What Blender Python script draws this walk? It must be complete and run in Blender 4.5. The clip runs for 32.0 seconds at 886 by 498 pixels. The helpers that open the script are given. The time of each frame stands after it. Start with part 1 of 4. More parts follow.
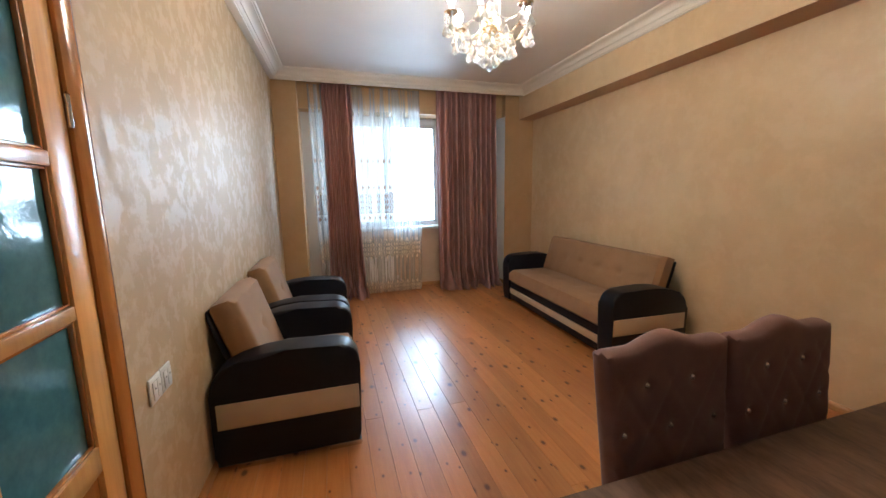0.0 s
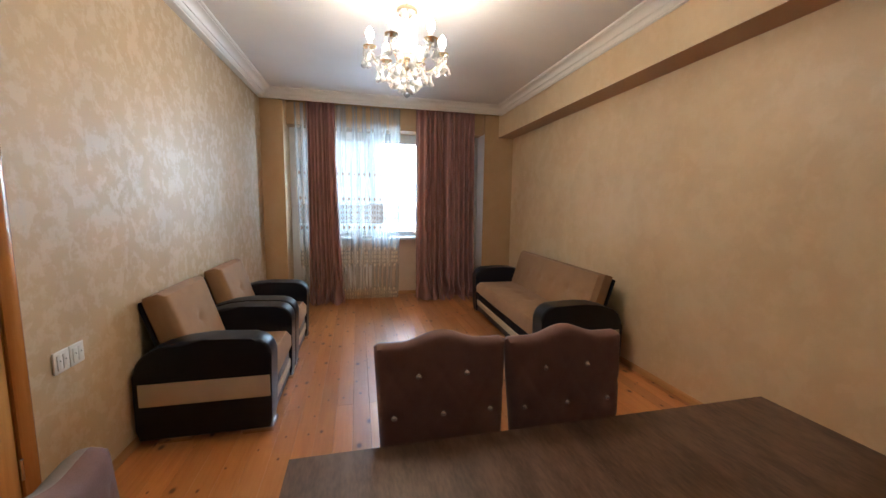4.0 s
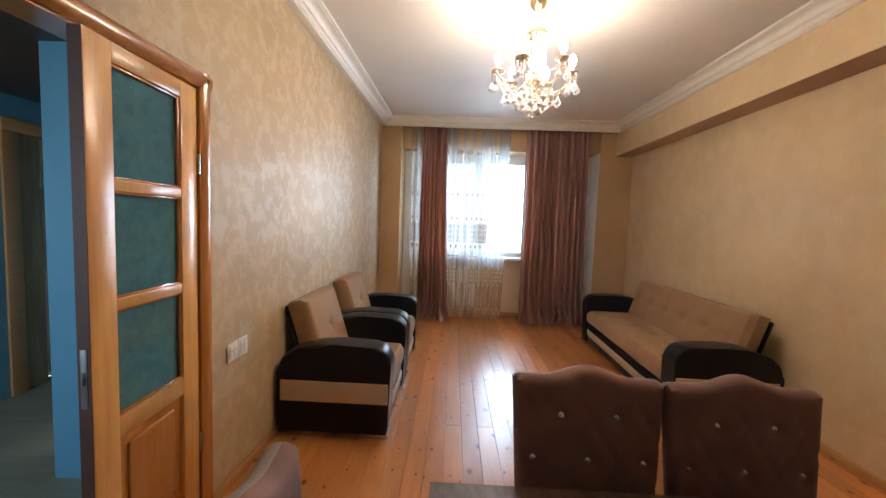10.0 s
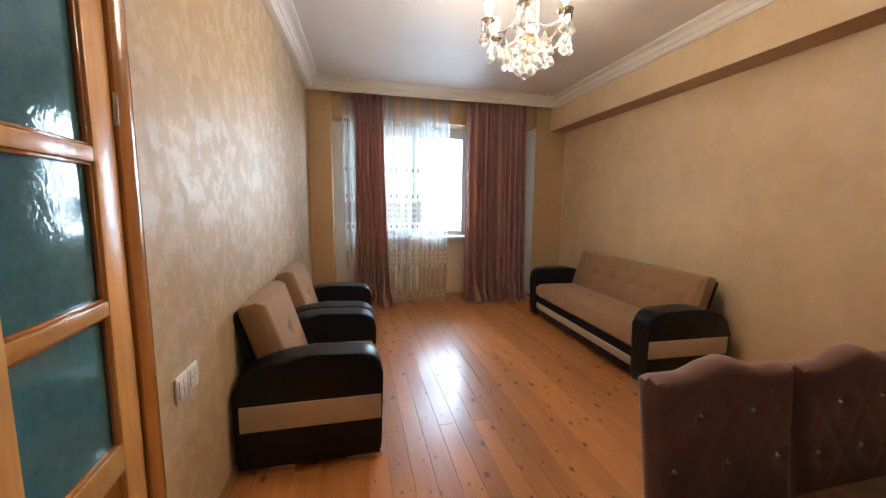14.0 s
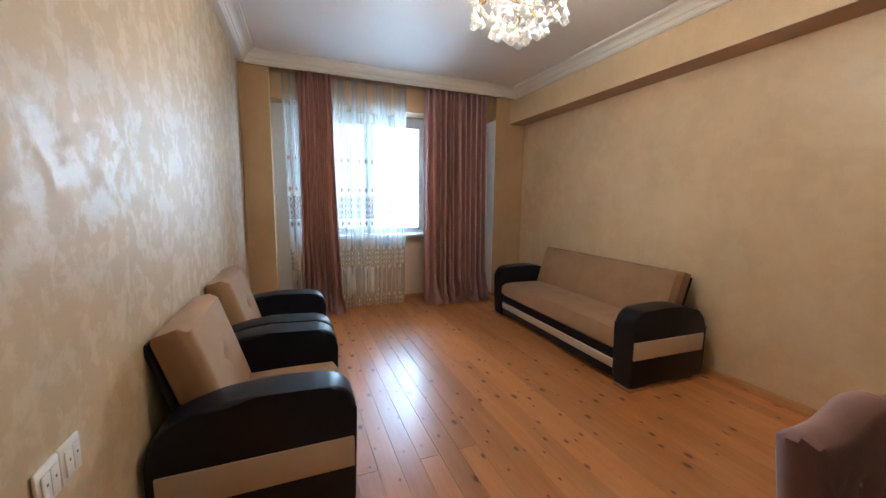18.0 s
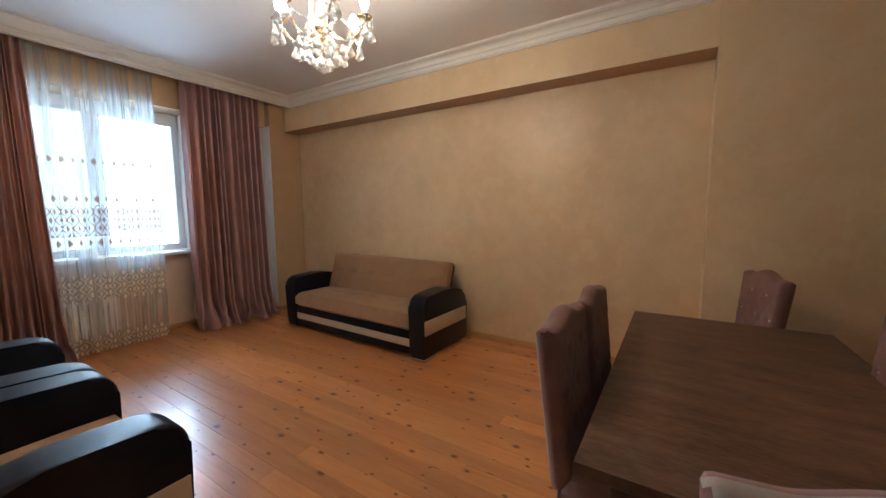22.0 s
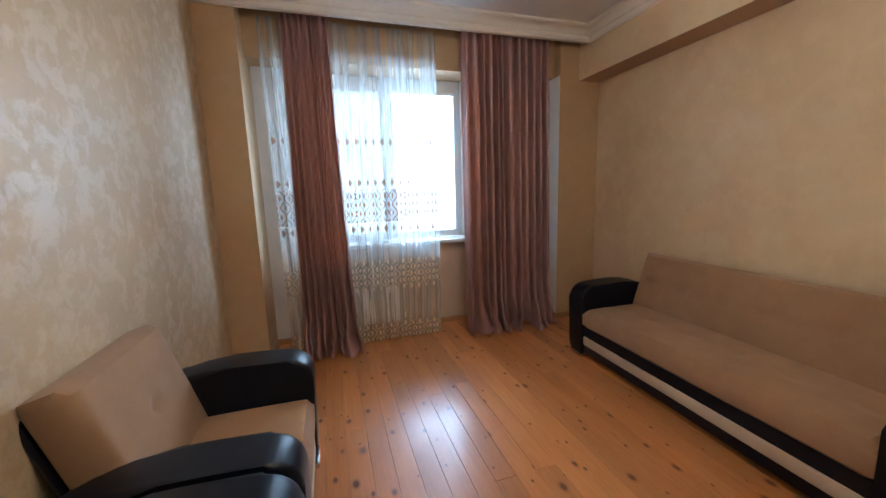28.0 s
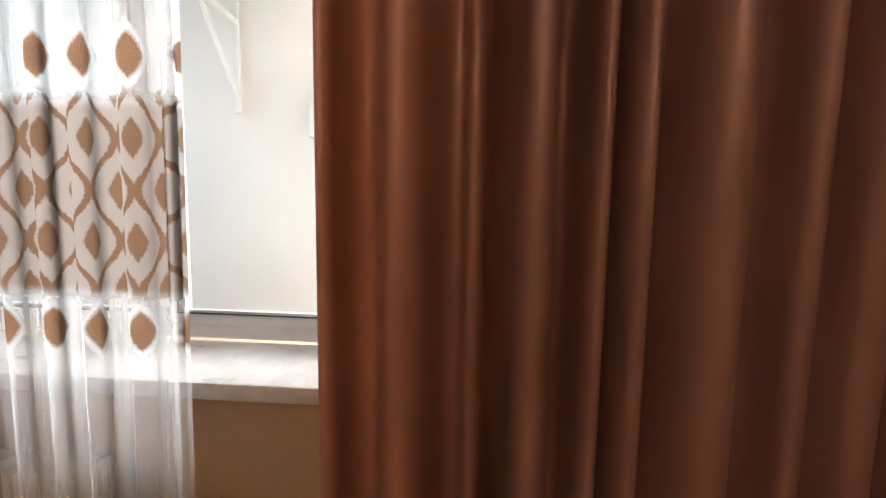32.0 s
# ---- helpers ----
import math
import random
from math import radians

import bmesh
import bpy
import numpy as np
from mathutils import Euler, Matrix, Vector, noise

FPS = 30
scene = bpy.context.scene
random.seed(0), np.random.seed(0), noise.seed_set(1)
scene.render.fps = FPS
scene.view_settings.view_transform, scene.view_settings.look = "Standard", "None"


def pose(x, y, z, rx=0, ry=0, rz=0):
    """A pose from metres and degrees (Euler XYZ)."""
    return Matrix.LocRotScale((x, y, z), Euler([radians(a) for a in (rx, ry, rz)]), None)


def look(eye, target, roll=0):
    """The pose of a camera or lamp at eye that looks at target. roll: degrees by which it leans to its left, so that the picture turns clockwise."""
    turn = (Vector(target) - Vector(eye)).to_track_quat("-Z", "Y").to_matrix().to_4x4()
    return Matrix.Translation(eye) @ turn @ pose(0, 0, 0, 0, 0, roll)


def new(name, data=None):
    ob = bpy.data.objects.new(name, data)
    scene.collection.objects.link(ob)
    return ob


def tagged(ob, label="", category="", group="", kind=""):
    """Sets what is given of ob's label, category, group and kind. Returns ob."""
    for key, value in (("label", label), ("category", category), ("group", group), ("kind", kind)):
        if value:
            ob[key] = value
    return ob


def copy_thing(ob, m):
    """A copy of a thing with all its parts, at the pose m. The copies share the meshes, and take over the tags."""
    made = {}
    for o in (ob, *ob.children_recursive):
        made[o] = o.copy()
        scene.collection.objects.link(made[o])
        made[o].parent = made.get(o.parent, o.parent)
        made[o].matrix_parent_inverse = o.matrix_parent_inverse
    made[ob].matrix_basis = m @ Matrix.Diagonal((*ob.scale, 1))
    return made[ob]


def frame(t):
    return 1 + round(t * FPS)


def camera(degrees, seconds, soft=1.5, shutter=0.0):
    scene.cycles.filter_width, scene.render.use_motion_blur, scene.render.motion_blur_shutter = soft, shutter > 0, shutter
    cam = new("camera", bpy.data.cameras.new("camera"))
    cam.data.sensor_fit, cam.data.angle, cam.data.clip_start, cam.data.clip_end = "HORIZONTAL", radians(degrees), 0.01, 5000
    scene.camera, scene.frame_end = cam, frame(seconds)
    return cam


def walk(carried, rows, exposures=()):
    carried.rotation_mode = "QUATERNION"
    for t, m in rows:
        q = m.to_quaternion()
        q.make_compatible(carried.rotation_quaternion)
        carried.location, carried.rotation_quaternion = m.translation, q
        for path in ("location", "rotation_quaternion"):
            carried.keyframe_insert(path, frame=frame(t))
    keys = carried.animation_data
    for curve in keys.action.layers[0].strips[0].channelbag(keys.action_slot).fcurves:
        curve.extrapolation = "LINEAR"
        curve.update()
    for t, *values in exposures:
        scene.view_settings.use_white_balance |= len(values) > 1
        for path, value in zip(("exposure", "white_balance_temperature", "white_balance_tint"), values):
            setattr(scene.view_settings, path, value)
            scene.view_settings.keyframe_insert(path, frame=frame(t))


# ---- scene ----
cam = camera(100.9, 32.0)
# seconds, eye, target, roll
PATH = [
    (0, (-0.068, 0.032, 1.498), (0.508, 1.924, 1.198), -0.9),
    (0.5, (0.026, -0.025, 1.505), (0.435, 1.912, 1.22), -0.2),
    (1, (0.12, -0.087, 1.493), (0.412, 1.865, 1.173), -0.6),
    (1.5, (0.146, -0.187, 1.509), (0.529, 1.764, 1.293), -2.0),
    (2, (0.156, -0.272, 1.501), (0.681, 1.64, 1.236), -1.1),
    (2.5, (0.249, -0.352, 1.519), (0.957, 1.509, 1.336), -2.5),
    (3, (0.406, -0.412, 1.516), (0.933, 1.498, 1.244), -1.6),
    (3.5, (0.5, -0.364, 1.512), (1.035, 1.547, 1.265), 0.5),
    (5.5, (0.873, -0.373, 1.53), (0.935, 1.621, 1.38), 0.4),
    (6, (0.889, -0.388, 1.58), (0.968, 1.61, 1.585), -0.3),
    (6.5, (0.885, -0.396, 1.621), (0.989, 1.599, 1.727), -0.5),
    (7, (0.896, -0.417, 1.611), (1.011, 1.578, 1.69), -0.5),
    (7.5, (0.906, -0.426, 1.552), (0.988, 1.571, 1.468), 0.9),
    (8, (0.875, -0.412, 1.527), (1.001, 1.576, 1.353), 0.5),
    (8.5, (0.79, -0.391, 1.527), (0.857, 1.601, 1.358), 2.1),
    (9, (0.623, -0.354, 1.519), (0.698, 1.637, 1.352), 1.1),
    (9.5, (0.484, -0.344, 1.518), (0.454, 1.648, 1.343), 1.6),
    (10, (0.433, -0.309, 1.518), (0.38, 1.685, 1.376), 2.2),
    (10.5, (0.371, -0.237, 1.505), (0.416, 1.758, 1.372), 1.4),
    (11, (0.299, -0.183, 1.501), (0.413, 1.809, 1.358), 1.7),
    (11.5, (0.206, -0.175, 1.507), (0.52, 1.792, 1.33), 0.2),
    (12, (0.115, -0.199, 1.511), (0.529, 1.748, 1.32), -0.6),
    (12.5, (0.066, -0.213, 1.504), (0.513, 1.724, 1.281), 0.4),
    (13, (0.023, -0.174, 1.492), (0.352, 1.782, 1.235), 1.1),
    (13.5, (-0.04, -0.031, 1.477), (0.283, 1.927, 1.227), 0.1),
    (14, (-0.083, 0.09, 1.481), (0.37, 2.023, 1.242), 0.6),
    (14.5, (-0.108, 0.157, 1.484), (0.462, 2.066, 1.306), 0.3),
    (15, (-0.182, 0.249, 1.485), (0.549, 2.101, 1.294), -2.1),
    (15.5, (-0.242, 0.284, 1.487), (0.555, 2.105, 1.271), -1.4),
    (17.5, (-0.221, 0.454, 1.464), (0.545, 2.277, 1.167), -0.4),
    (18, (-0.182, 0.532, 1.453), (0.563, 2.371, 1.2), 0.7),
    (18.5, (-0.188, 0.469, 1.45), (0.548, 2.311, 1.194), 0.1),
    (19, (-0.214, 0.345, 1.455), (0.534, 2.176, 1.154), 1.2),
    (19.5, (-0.211, 0.321, 1.46), (0.528, 2.16, 1.189), 1.4),
    (20, (-0.169, 0.37, 1.462), (0.475, 2.248, 1.219), 1.2),
    (20.5, (-0.17, 0.456, 1.467), (0.813, 2.185, 1.254), 3.1),
    (21, (-0.321, 0.527, 1.456), (1.083, 1.932, 1.221), -1.1),
    (21.5, (-0.454, 0.502, 1.452), (1.061, 1.792, 1.252), -0.9),
    (22, (-0.581, 0.498, 1.45), (1.1, 1.563, 1.246), -0.4),
    (22.5, (-0.664, 0.519, 1.436), (1.202, 1.218, 1.269), -2.0),
    (23, (-0.715, 0.543, 1.443), (1.248, 0.911, 1.322), 0.6),
    (23.5, (-0.747, 0.562, 1.456), (1.24, 0.778, 1.375), 1.3),
    (24, (-0.767, 0.554, 1.462), (1.229, 0.678, 1.506), 1.8),
    (24.5, (-0.745, 0.585, 1.457), (1.242, 0.797, 1.389), 2.2),
    (25, (-0.62, 0.615, 1.46), (1.219, 1.39, 1.322), 0.9),
    (25.5, (-0.487, 0.668, 1.408), (1.048, 1.934, 1.207), 1.2),
    (26, (-0.308, 0.798, 1.476), (0.91, 2.363, 1.222), 2.1),
    (26.5, (-0.142, 1.017, 1.499), (0.888, 2.714, 1.249), -1.0),
    (28.5, (0.294, 2.272, 1.471), (0.801, 4.18, 1.147), -0.5),
    (29, (0.422, 2.668, 1.437), (0.915, 4.575, 1.09), 0.0),
    (29.5, (0.574, 3.055, 1.422), (1.124, 4.948, 1.081), -0.9),
    (30, (0.797, 3.428, 1.401), (1.314, 5.336, 1.096), 0.2),
    (30.5, (1.012, 3.82, 1.398), (1.571, 5.711, 1.067), 0.9),
    (31, (1.196, 4.172, 1.373), (1.699, 6.095, 1.151), -0.5),
    (31.5, (1.451, 4.52, 1.396), (1.88, 6.457, 1.141), 1.7),
    (32, (1.703, 4.897, 1.367), (1.595, 6.884, 1.17), 1.3),
]
# Daylight balance drifts as the camera nears the window.
EXPOSURES = [(0.0, 1.58, 5250, 5), (3.5, 1.48, 5200, 5), (5.5, 1.12, 5500, 6), (7.5, 1.12, 5500, 6), (8.5, 1.44, 5250, 6), (10.0, 1.50, 5600, 7), (12.0, 1.44, 5700, 7), (14.0, 1.52, 5600, 7), (18.0, 1.54, 4950, 2), (20.0, 1.56, 4950, 2), (21.0, 1.60, 5000, 3),
             (22.0, 1.34, 5150, 5), (22.9, 2.08, 4600, 5), (24.5, 2.02, 4500, 4), (26.0, 1.58, 5000, 3), (28.5, 1.42, 5000, 5), (30.0, 1.20, 5200, 7), (31.0, 0.50, 6100, 10), (31.5, 0.60, 6900, 16), (32.0, 0.80, 7600, 22)]
walk(cam, [(t, look(eye, target, roll)) for t, eye, target, roll in PATH], EXPOSURES)

# ---- plan (metres) ----
XL, XR, XREC = -0.77, 2.87, 3.13          # left wall, pillar and beam face, recess wall
YB, YF, YW = -0.95, 5.56, 5.80            # back wall, far wall face, wall under the window
ZC, ZBEAM, ZCORN, ZNICHE = 3.08, 2.635, 2.955, 2.675
YPIL = 0.29                               # where the recess begins
XN0, XN1 = -0.405, 2.635                   # window niche
WX0, WX1, WZ0, WZ1 = 0.03, 1.65, 0.99, ZNICHE   # window opening

# ---- light ----
world = bpy.data.worlds.new("sky")
scene.world = world
world.use_nodes = True
wn = world.node_tree.nodes
sky = wn.new("ShaderNodeTexSky")
sky.sky_type, sky.sun_disc = "NISHITA", False
sky.sun_elevation, sky.sun_rotation = radians(38), radians(150)
world.node_tree.links.new(sky.outputs[0], wn["Background"].inputs[0])
wn["Background"].inputs[1].default_value = 0.14


def lamp(name, kind, energy, colour, m, **more):
    data = bpy.data.lights.new(name, kind)
    data.energy, data.color = energy, colour
    ob = new(name, data)
    ob.matrix_world = m
    return data


sun = lamp("sun", "SUN", 1.0, (1.0, 0.96, 0.9), look((0, 0, 20), (-6, -9, 0)))
sun.angle = radians(12)
day = lamp("loggia_daylight", "AREA", 101.0, (0.80, 0.92, 1.0), look((2.65, 7.56, 2.05), (2.55, 6.5, 1.95)))
day.shape, day.size, day.size_y = "RECTANGLE", 3.1, 2.3
day.spread = radians(125)
# added lamp at an unseen end opening, brightens the loggia's outer wall
side_fill = lamp("loggia_side_fill", "AREA", 8.0, (0.58, 0.82, 1.0), look((-2.25, 6.75, 2.0), (0.5, 7.35, 1.6)))
side_fill.shape, side_fill.size, side_fill.size_y = "RECTANGLE", 0.9, 2.0
side_fill.spread = radians(52)
BULBS = [(0.945 + 0.25 * math.cos(radians(a)), 2.285 + 0.25 * math.sin(radians(a)), 2.595) for a in range(0, 360, 60)]
for b in BULBS:
    bulb_light = lamp("bulb_light", "POINT", 16.5, (1.0, 0.655, 0.345), pose(b[0], b[1], b[2] + 0.06))
    bulb_light.shadow_soft_size = 0.03
# added lamp at an unseen opening, brightens the blue hall wall
hall_fill = lamp("hall_fill_light", "AREA", 9.0, (0.85, 0.95, 1.0), look((-2.3, YB - 0.10, 1.5), (-2.0, 1.5, 1.3)))
hall_fill.shape, hall_fill.size, hall_fill.size_y = "RECTANGLE", 1.0, 1.3


# ---- materials ----
def nodes_of(name):
    m = bpy.data.materials.new(name)
    m.use_nodes = True
    nt = m.node_tree
    return m, nt, nt.nodes, nt.links, nt.nodes["Principled BSDF"]


def ramp(n, l, fac, stops):
    r = n.new("ShaderNodeValToRGB")
    while len(r.color_ramp.elements) < len(stops):
        r.color_ramp.elements.new(0.5)
    for e, (p, c) in zip(r.color_ramp.elements, stops):
        e.position, e.color = p, (*c, 1) if len(c) == 3 else c
    l.new(fac, r.inputs[0])
    return r.outputs[0]


def mapped(n, l, scale=(1, 1, 1), out="Object"):
    c, m = n.new("ShaderNodeTexCoord"), n.new("ShaderNodeMapping")
    m.inputs["Scale"].default_value = scale
    l.new(c.outputs[out], m.inputs[0])
    return m.outputs[0]


def noise_of(n, l, vec, scale, detail=3.0, rough=0.55):
    t = n.new("ShaderNodeTexNoise")
    t.inputs["Scale"].default_value, t.inputs["Detail"].default_value, t.inputs["Roughness"].default_value = scale, detail, rough
    if vec:
        l.new(vec, t.inputs["Vector"])
    return t.outputs["Fac"]


def mix(n, l, fac, a, b, mode="MIX"):
    m = n.new("ShaderNodeMix")
    m.data_type, m.blend_type = "RGBA", mode
    for value, i in ((fac, 0), (a, 6), (b, 7)):
        if hasattr(value, "links"):
            l.new(value, m.inputs[i])
        else:
            m.inputs[i].default_value = value if i == 0 or len(value) == 4 else (*value, 1)
    return m.outputs[2]


def maths(n, l, op, a, b=0.0, c=0.0):
    m = n.new("ShaderNodeMath")
    m.operation = op
    for i, value in enumerate((a, b, c)):
        if hasattr(value, "links"):
            l.new(value, m.inputs[i])
        else:
            m.inputs[i].default_value = value
    return m.outputs[0]


def bump(n, l, bsdf, height, strength, distance=0.002):
    b = n.new("ShaderNodeBump")
    b.inputs["Strength"].default_value, b.inputs["Distance"].default_value = strength, distance
    l.new(height, b.inputs["Height"])
    l.new(b.outputs[0], bsdf.inputs["Normal"])


def simple(name, a, b, rough=0.5, coarse=3.0, fine=60.0, metal=0.0, relief=0.15, coat=0.0, sheen=0.0, scale=(1, 1, 1)):
    """Two tones mixed by coarse and fine noise, with a fine relief."""
    m, nt, n, l, p = nodes_of(name)
    v = mapped(n, l, scale)
    f1, f2 = noise_of(n, l, v, coarse, 4), noise_of(n, l, v, fine, 3)
    f = maths(n, l, "ADD", maths(n, l, "MULTIPLY", f1, 0.65), maths(n, l, "MULTIPLY", f2, 0.35))
    l.new(ramp(n, l, f, [(0.36, a), (0.64, b)]), p.inputs["Base Color"])
    r = maths(n, l, "MULTIPLY_ADD", f1, 0.16, rough - 0.08)
    l.new(r, p.inputs["Roughness"])
    p.inputs["Metallic"].default_value = metal
    p.inputs["Coat Weight"].default_value = coat
    p.inputs["Sheen Weight"].default_value = sheen
    if relief:
        bump(n, l, p, f2, relief, 0.001)
    return m


def plaster(name, dark, light, spot, flake, spot_amount, gloss, relief=0.12, shine=0.1):
    """Silk plaster: cloudy two-tone ground with pearly flakes pressed by a trowel."""
    m, nt, n, l, p = nodes_of(name)
    v = mapped(n, l, (1, 1, 0.9))
    cloud = noise_of(n, l, v, 1.3, 5, 0.6)
    ground = ramp(n, l, cloud, [(0.32, dark), (0.68, light)])
    warp = n.new("ShaderNodeTexNoise")
    warp.inputs["Scale"].default_value = 9.0
    l.new(v, warp.inputs["Vector"])
    shifted = n.new("ShaderNodeVectorMath")
    shifted.operation = "MULTIPLY_ADD"
    l.new(warp.outputs["Color"], shifted.inputs[0])
    shifted.inputs[1].default_value = (0.10, 0.10, 0.05)
    l.new(v, shifted.inputs[2])
    cells = n.new("ShaderNodeTexNoise")
    cells.inputs["Scale"].default_value, cells.inputs["Detail"].default_value, cells.inputs["Roughness"].default_value = flake, 4.0, 0.62
    l.new(shifted.outputs[0], cells.inputs["Vector"])
    flakes = ramp(n, l, cells.outputs["Fac"], [(0.47, (0, 0, 0)), (0.59, (1, 1, 1))])
    fine = noise_of(n, l, v, 130, 2)
    amount = maths(n, l, "MULTIPLY", flakes, spot_amount)
    col = mix(n, l, amount, ground, spot)
    l.new(mix(n, l, maths(n, l, "MULTIPLY", fine, 0.18), col, dark), p.inputs["Base Color"])
    l.new(maths(n, l, "MULTIPLY_ADD", flakes, -shine, gloss), p.inputs["Roughness"])
    p.inputs["Specular IOR Level"].default_value = 0.40
    h = maths(n, l, "ADD", maths(n, l, "MULTIPLY", flakes, 0.7), maths(n, l, "MULTIPLY", fine, 0.5))
    bump(n, l, p, h, relief, 0.0015)
    return m


def wood(name, pale, mid, dark, along="y", knots=True, rough=0.28, coat=0.5, size=1.0):
    """Board with long grain, growth lines and knots, different on every piece."""
    m, nt, n, l, p = nodes_of(name)
    info = n.new("ShaderNodeObjectInfo")
    c = n.new("ShaderNodeTexCoord")
    off = n.new("ShaderNodeVectorMath")
    off.operation = "MULTIPLY_ADD"
    l.new(info.outputs["Random"], off.inputs[0])
    off.inputs[1].default_value = (37.0, 61.0, 23.0)
    geo = n.new("ShaderNodeNewGeometry")
    l.new(geo.outputs["Position"], off.inputs[2])
    mp = n.new("ShaderNodeMapping")
    s = {"x": (0.16, 1, 1), "y": (1, 0.16, 1), "z": (1, 1, 0.16)}[along]
    mp.inputs["Scale"].default_value = tuple(q * size for q in s)
    l.new(off.outputs[0], mp.inputs[0])
    v = mp.outputs[0]
    wob = noise_of(n, l, v, 9, 3, 0.5)
    streak = n.new("ShaderNodeMapping")
    streak.inputs["Scale"].default_value = {"x": (0.05, 1, 1), "y": (1, 0.05, 1), "z": (1, 1, 0.05)}[along]
    l.new(off.outputs[0], streak.inputs[0])
    lines = noise_of(n, l, streak.outputs[0], 55, 3, 0.6)
    fibre = noise_of(n, l, streak.outputs[0], 260, 2)
    f = maths(n, l, "ADD", maths(n, l, "MULTIPLY", lines, 0.42), maths(n, l, "ADD", maths(n, l, "MULTIPLY", wob, 0.40), maths(n, l, "MULTIPLY", fibre, 0.18)))
    col = ramp(n, l, f, [(0.26, pale), (0.50, mid), (0.78, dark)])
    tone = maths(n, l, "MULTIPLY_ADD", info.outputs["Random"], 0.36, 0.80)
    shade = n.new("ShaderNodeVectorMath")
    shade.operation = "SCALE"
    l.new(col, shade.inputs[0]), l.new(tone, shade.inputs["Scale"])
    col = shade.outputs[0]
    if knots:
        kv = n.new("ShaderNodeMapping")
        kv.inputs["Scale"].default_value = {"x": (0.62, 1, 1), "y": (1, 0.62, 1), "z": (1, 1, 0.62)}[along]
        l.new(off.outputs[0], kv.inputs[0])
        vo = n.new("ShaderNodeTexVoronoi")
        vo.voronoi_dimensions = "3D" if along == "z" else "2D"
        vo.inputs["Scale"].default_value, vo.inputs["Randomness"].default_value = 6.6, 1.0
        l.new(kv.outputs[0], vo.inputs["Vector"])
        pick = n.new("ShaderNodeSeparateColor")
        l.new(vo.outputs["Color"], pick.inputs[0])
        size_k = maths(n, l, "MULTIPLY_ADD", maths(n, l, "POWER", pick.outputs[1], 2.0), 0.15, 0.068)
        present = maths(n, l, "GREATER_THAN", pick.outputs[0], 0.12)
        d = maths(n, l, "DIVIDE", vo.outputs["Distance"], size_k)
        halo = maths(n, l, "MULTIPLY", ramp(n, l, d, [(0.45, (1, 1, 1)), (1.0, (0, 0, 0))]), present)
        core = maths(n, l, "MULTIPLY", ramp(n, l, d, [(0.30, (1, 1, 1)), (0.66, (0, 0, 0))]), present)
        col = mix(n, l, maths(n, l, "MULTIPLY", halo, 0.55), col, (0.30, 0.10, 0.03))
        col = mix(n, l, maths(n, l, "MULTIPLY", core, 0.85), col, (0.080, 0.025, 0.012))
    l.new(col, p.inputs["Base Color"])
    l.new(maths(n, l, "MULTIPLY_ADD", wob, 0.08, rough - 0.04), p.inputs["Roughness"])
    p.inputs["Coat Weight"].default_value, p.inputs["Coat Roughness"].default_value = coat, 0.15
    bump(n, l, p, lines, 0.015, 0.0006)
    return m


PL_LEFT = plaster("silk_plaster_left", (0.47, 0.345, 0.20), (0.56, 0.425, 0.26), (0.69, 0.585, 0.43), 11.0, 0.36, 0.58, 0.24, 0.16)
# smoother golden beige, lightened so that the colour holds bounced window light
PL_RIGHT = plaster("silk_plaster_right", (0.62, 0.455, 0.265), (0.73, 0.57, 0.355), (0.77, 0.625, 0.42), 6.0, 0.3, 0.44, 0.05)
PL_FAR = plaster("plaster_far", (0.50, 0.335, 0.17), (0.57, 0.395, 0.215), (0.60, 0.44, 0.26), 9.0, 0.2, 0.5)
# lighter copy of the far plaster, with daylight bounce put into its colour
PL_FAR_LIT = plaster("plaster_far_lit", (0.60, 0.47, 0.34), (0.66, 0.53, 0.40), (0.70, 0.58, 0.45), 9.0, 0.2, 0.5)
PL_REVEAL = simple("reveal_paint", (0.78, 0.76, 0.71), (0.83, 0.81, 0.77), 0.6, 2, 90)
CEIL = simple("ceiling_paint", (0.77, 0.745, 0.725), (0.82, 0.795, 0.775), 0.58, 1.5, 120, relief=0.05)
CEIL.node_tree.nodes["Principled BSDF"].inputs["Specular IOR Level"].default_value = 0.2
PL_SOFFIT = simple("soffit_brown", (0.44, 0.28, 0.17), (0.49, 0.32, 0.20), 0.6, 2, 90)
CORNICE = simple("cornice_white", (0.78, 0.75, 0.70), (0.82, 0.79, 0.74), 0.5, 2, 120, relief=0.0)
PINE = wood("pine_floor", (0.62, 0.285, 0.094), (0.54, 0.218, 0.062), (0.395, 0.134, 0.033), rough=0.30, coat=0.32)
JOINT = simple("joint_dirt", (0.20, 0.08, 0.03), (0.26, 0.11, 0.04), 0.8)
DOORWOOD = wood("varnished_pine_door", (0.70, 0.40, 0.14), (0.62, 0.325, 0.095), (0.48, 0.215, 0.055), "z", False, 0.32, 0.35, 1.6)
CASING = wood("varnished_casing", (0.52, 0.24, 0.06), (0.44, 0.18, 0.04), (0.33, 0.115, 0.022), "z", False, 0.2, 0.9, 1.6)
# shade of the door leaf's edge, put in as a near-black reddish colour
DARKEDGE = simple("shaded_edge", (0.06, 0.020, 0.010), (0.10, 0.036, 0.017), 0.6, 6, 90)
SKIRT = wood("skirting_wood", (0.56, 0.33, 0.14), (0.47, 0.25, 0.09), (0.36, 0.17, 0.05), "y", False, 0.35, 0.4, 1.6)
LEATHER = simple("black_leatherette", (0.0025, 0.004, 0.009), (0.005, 0.007, 0.014), 0.36, 6, 260, relief=0.12)
LEATHER.node_tree.nodes["Principled BSDF"].inputs["Specular IOR Level"].default_value = 0.3
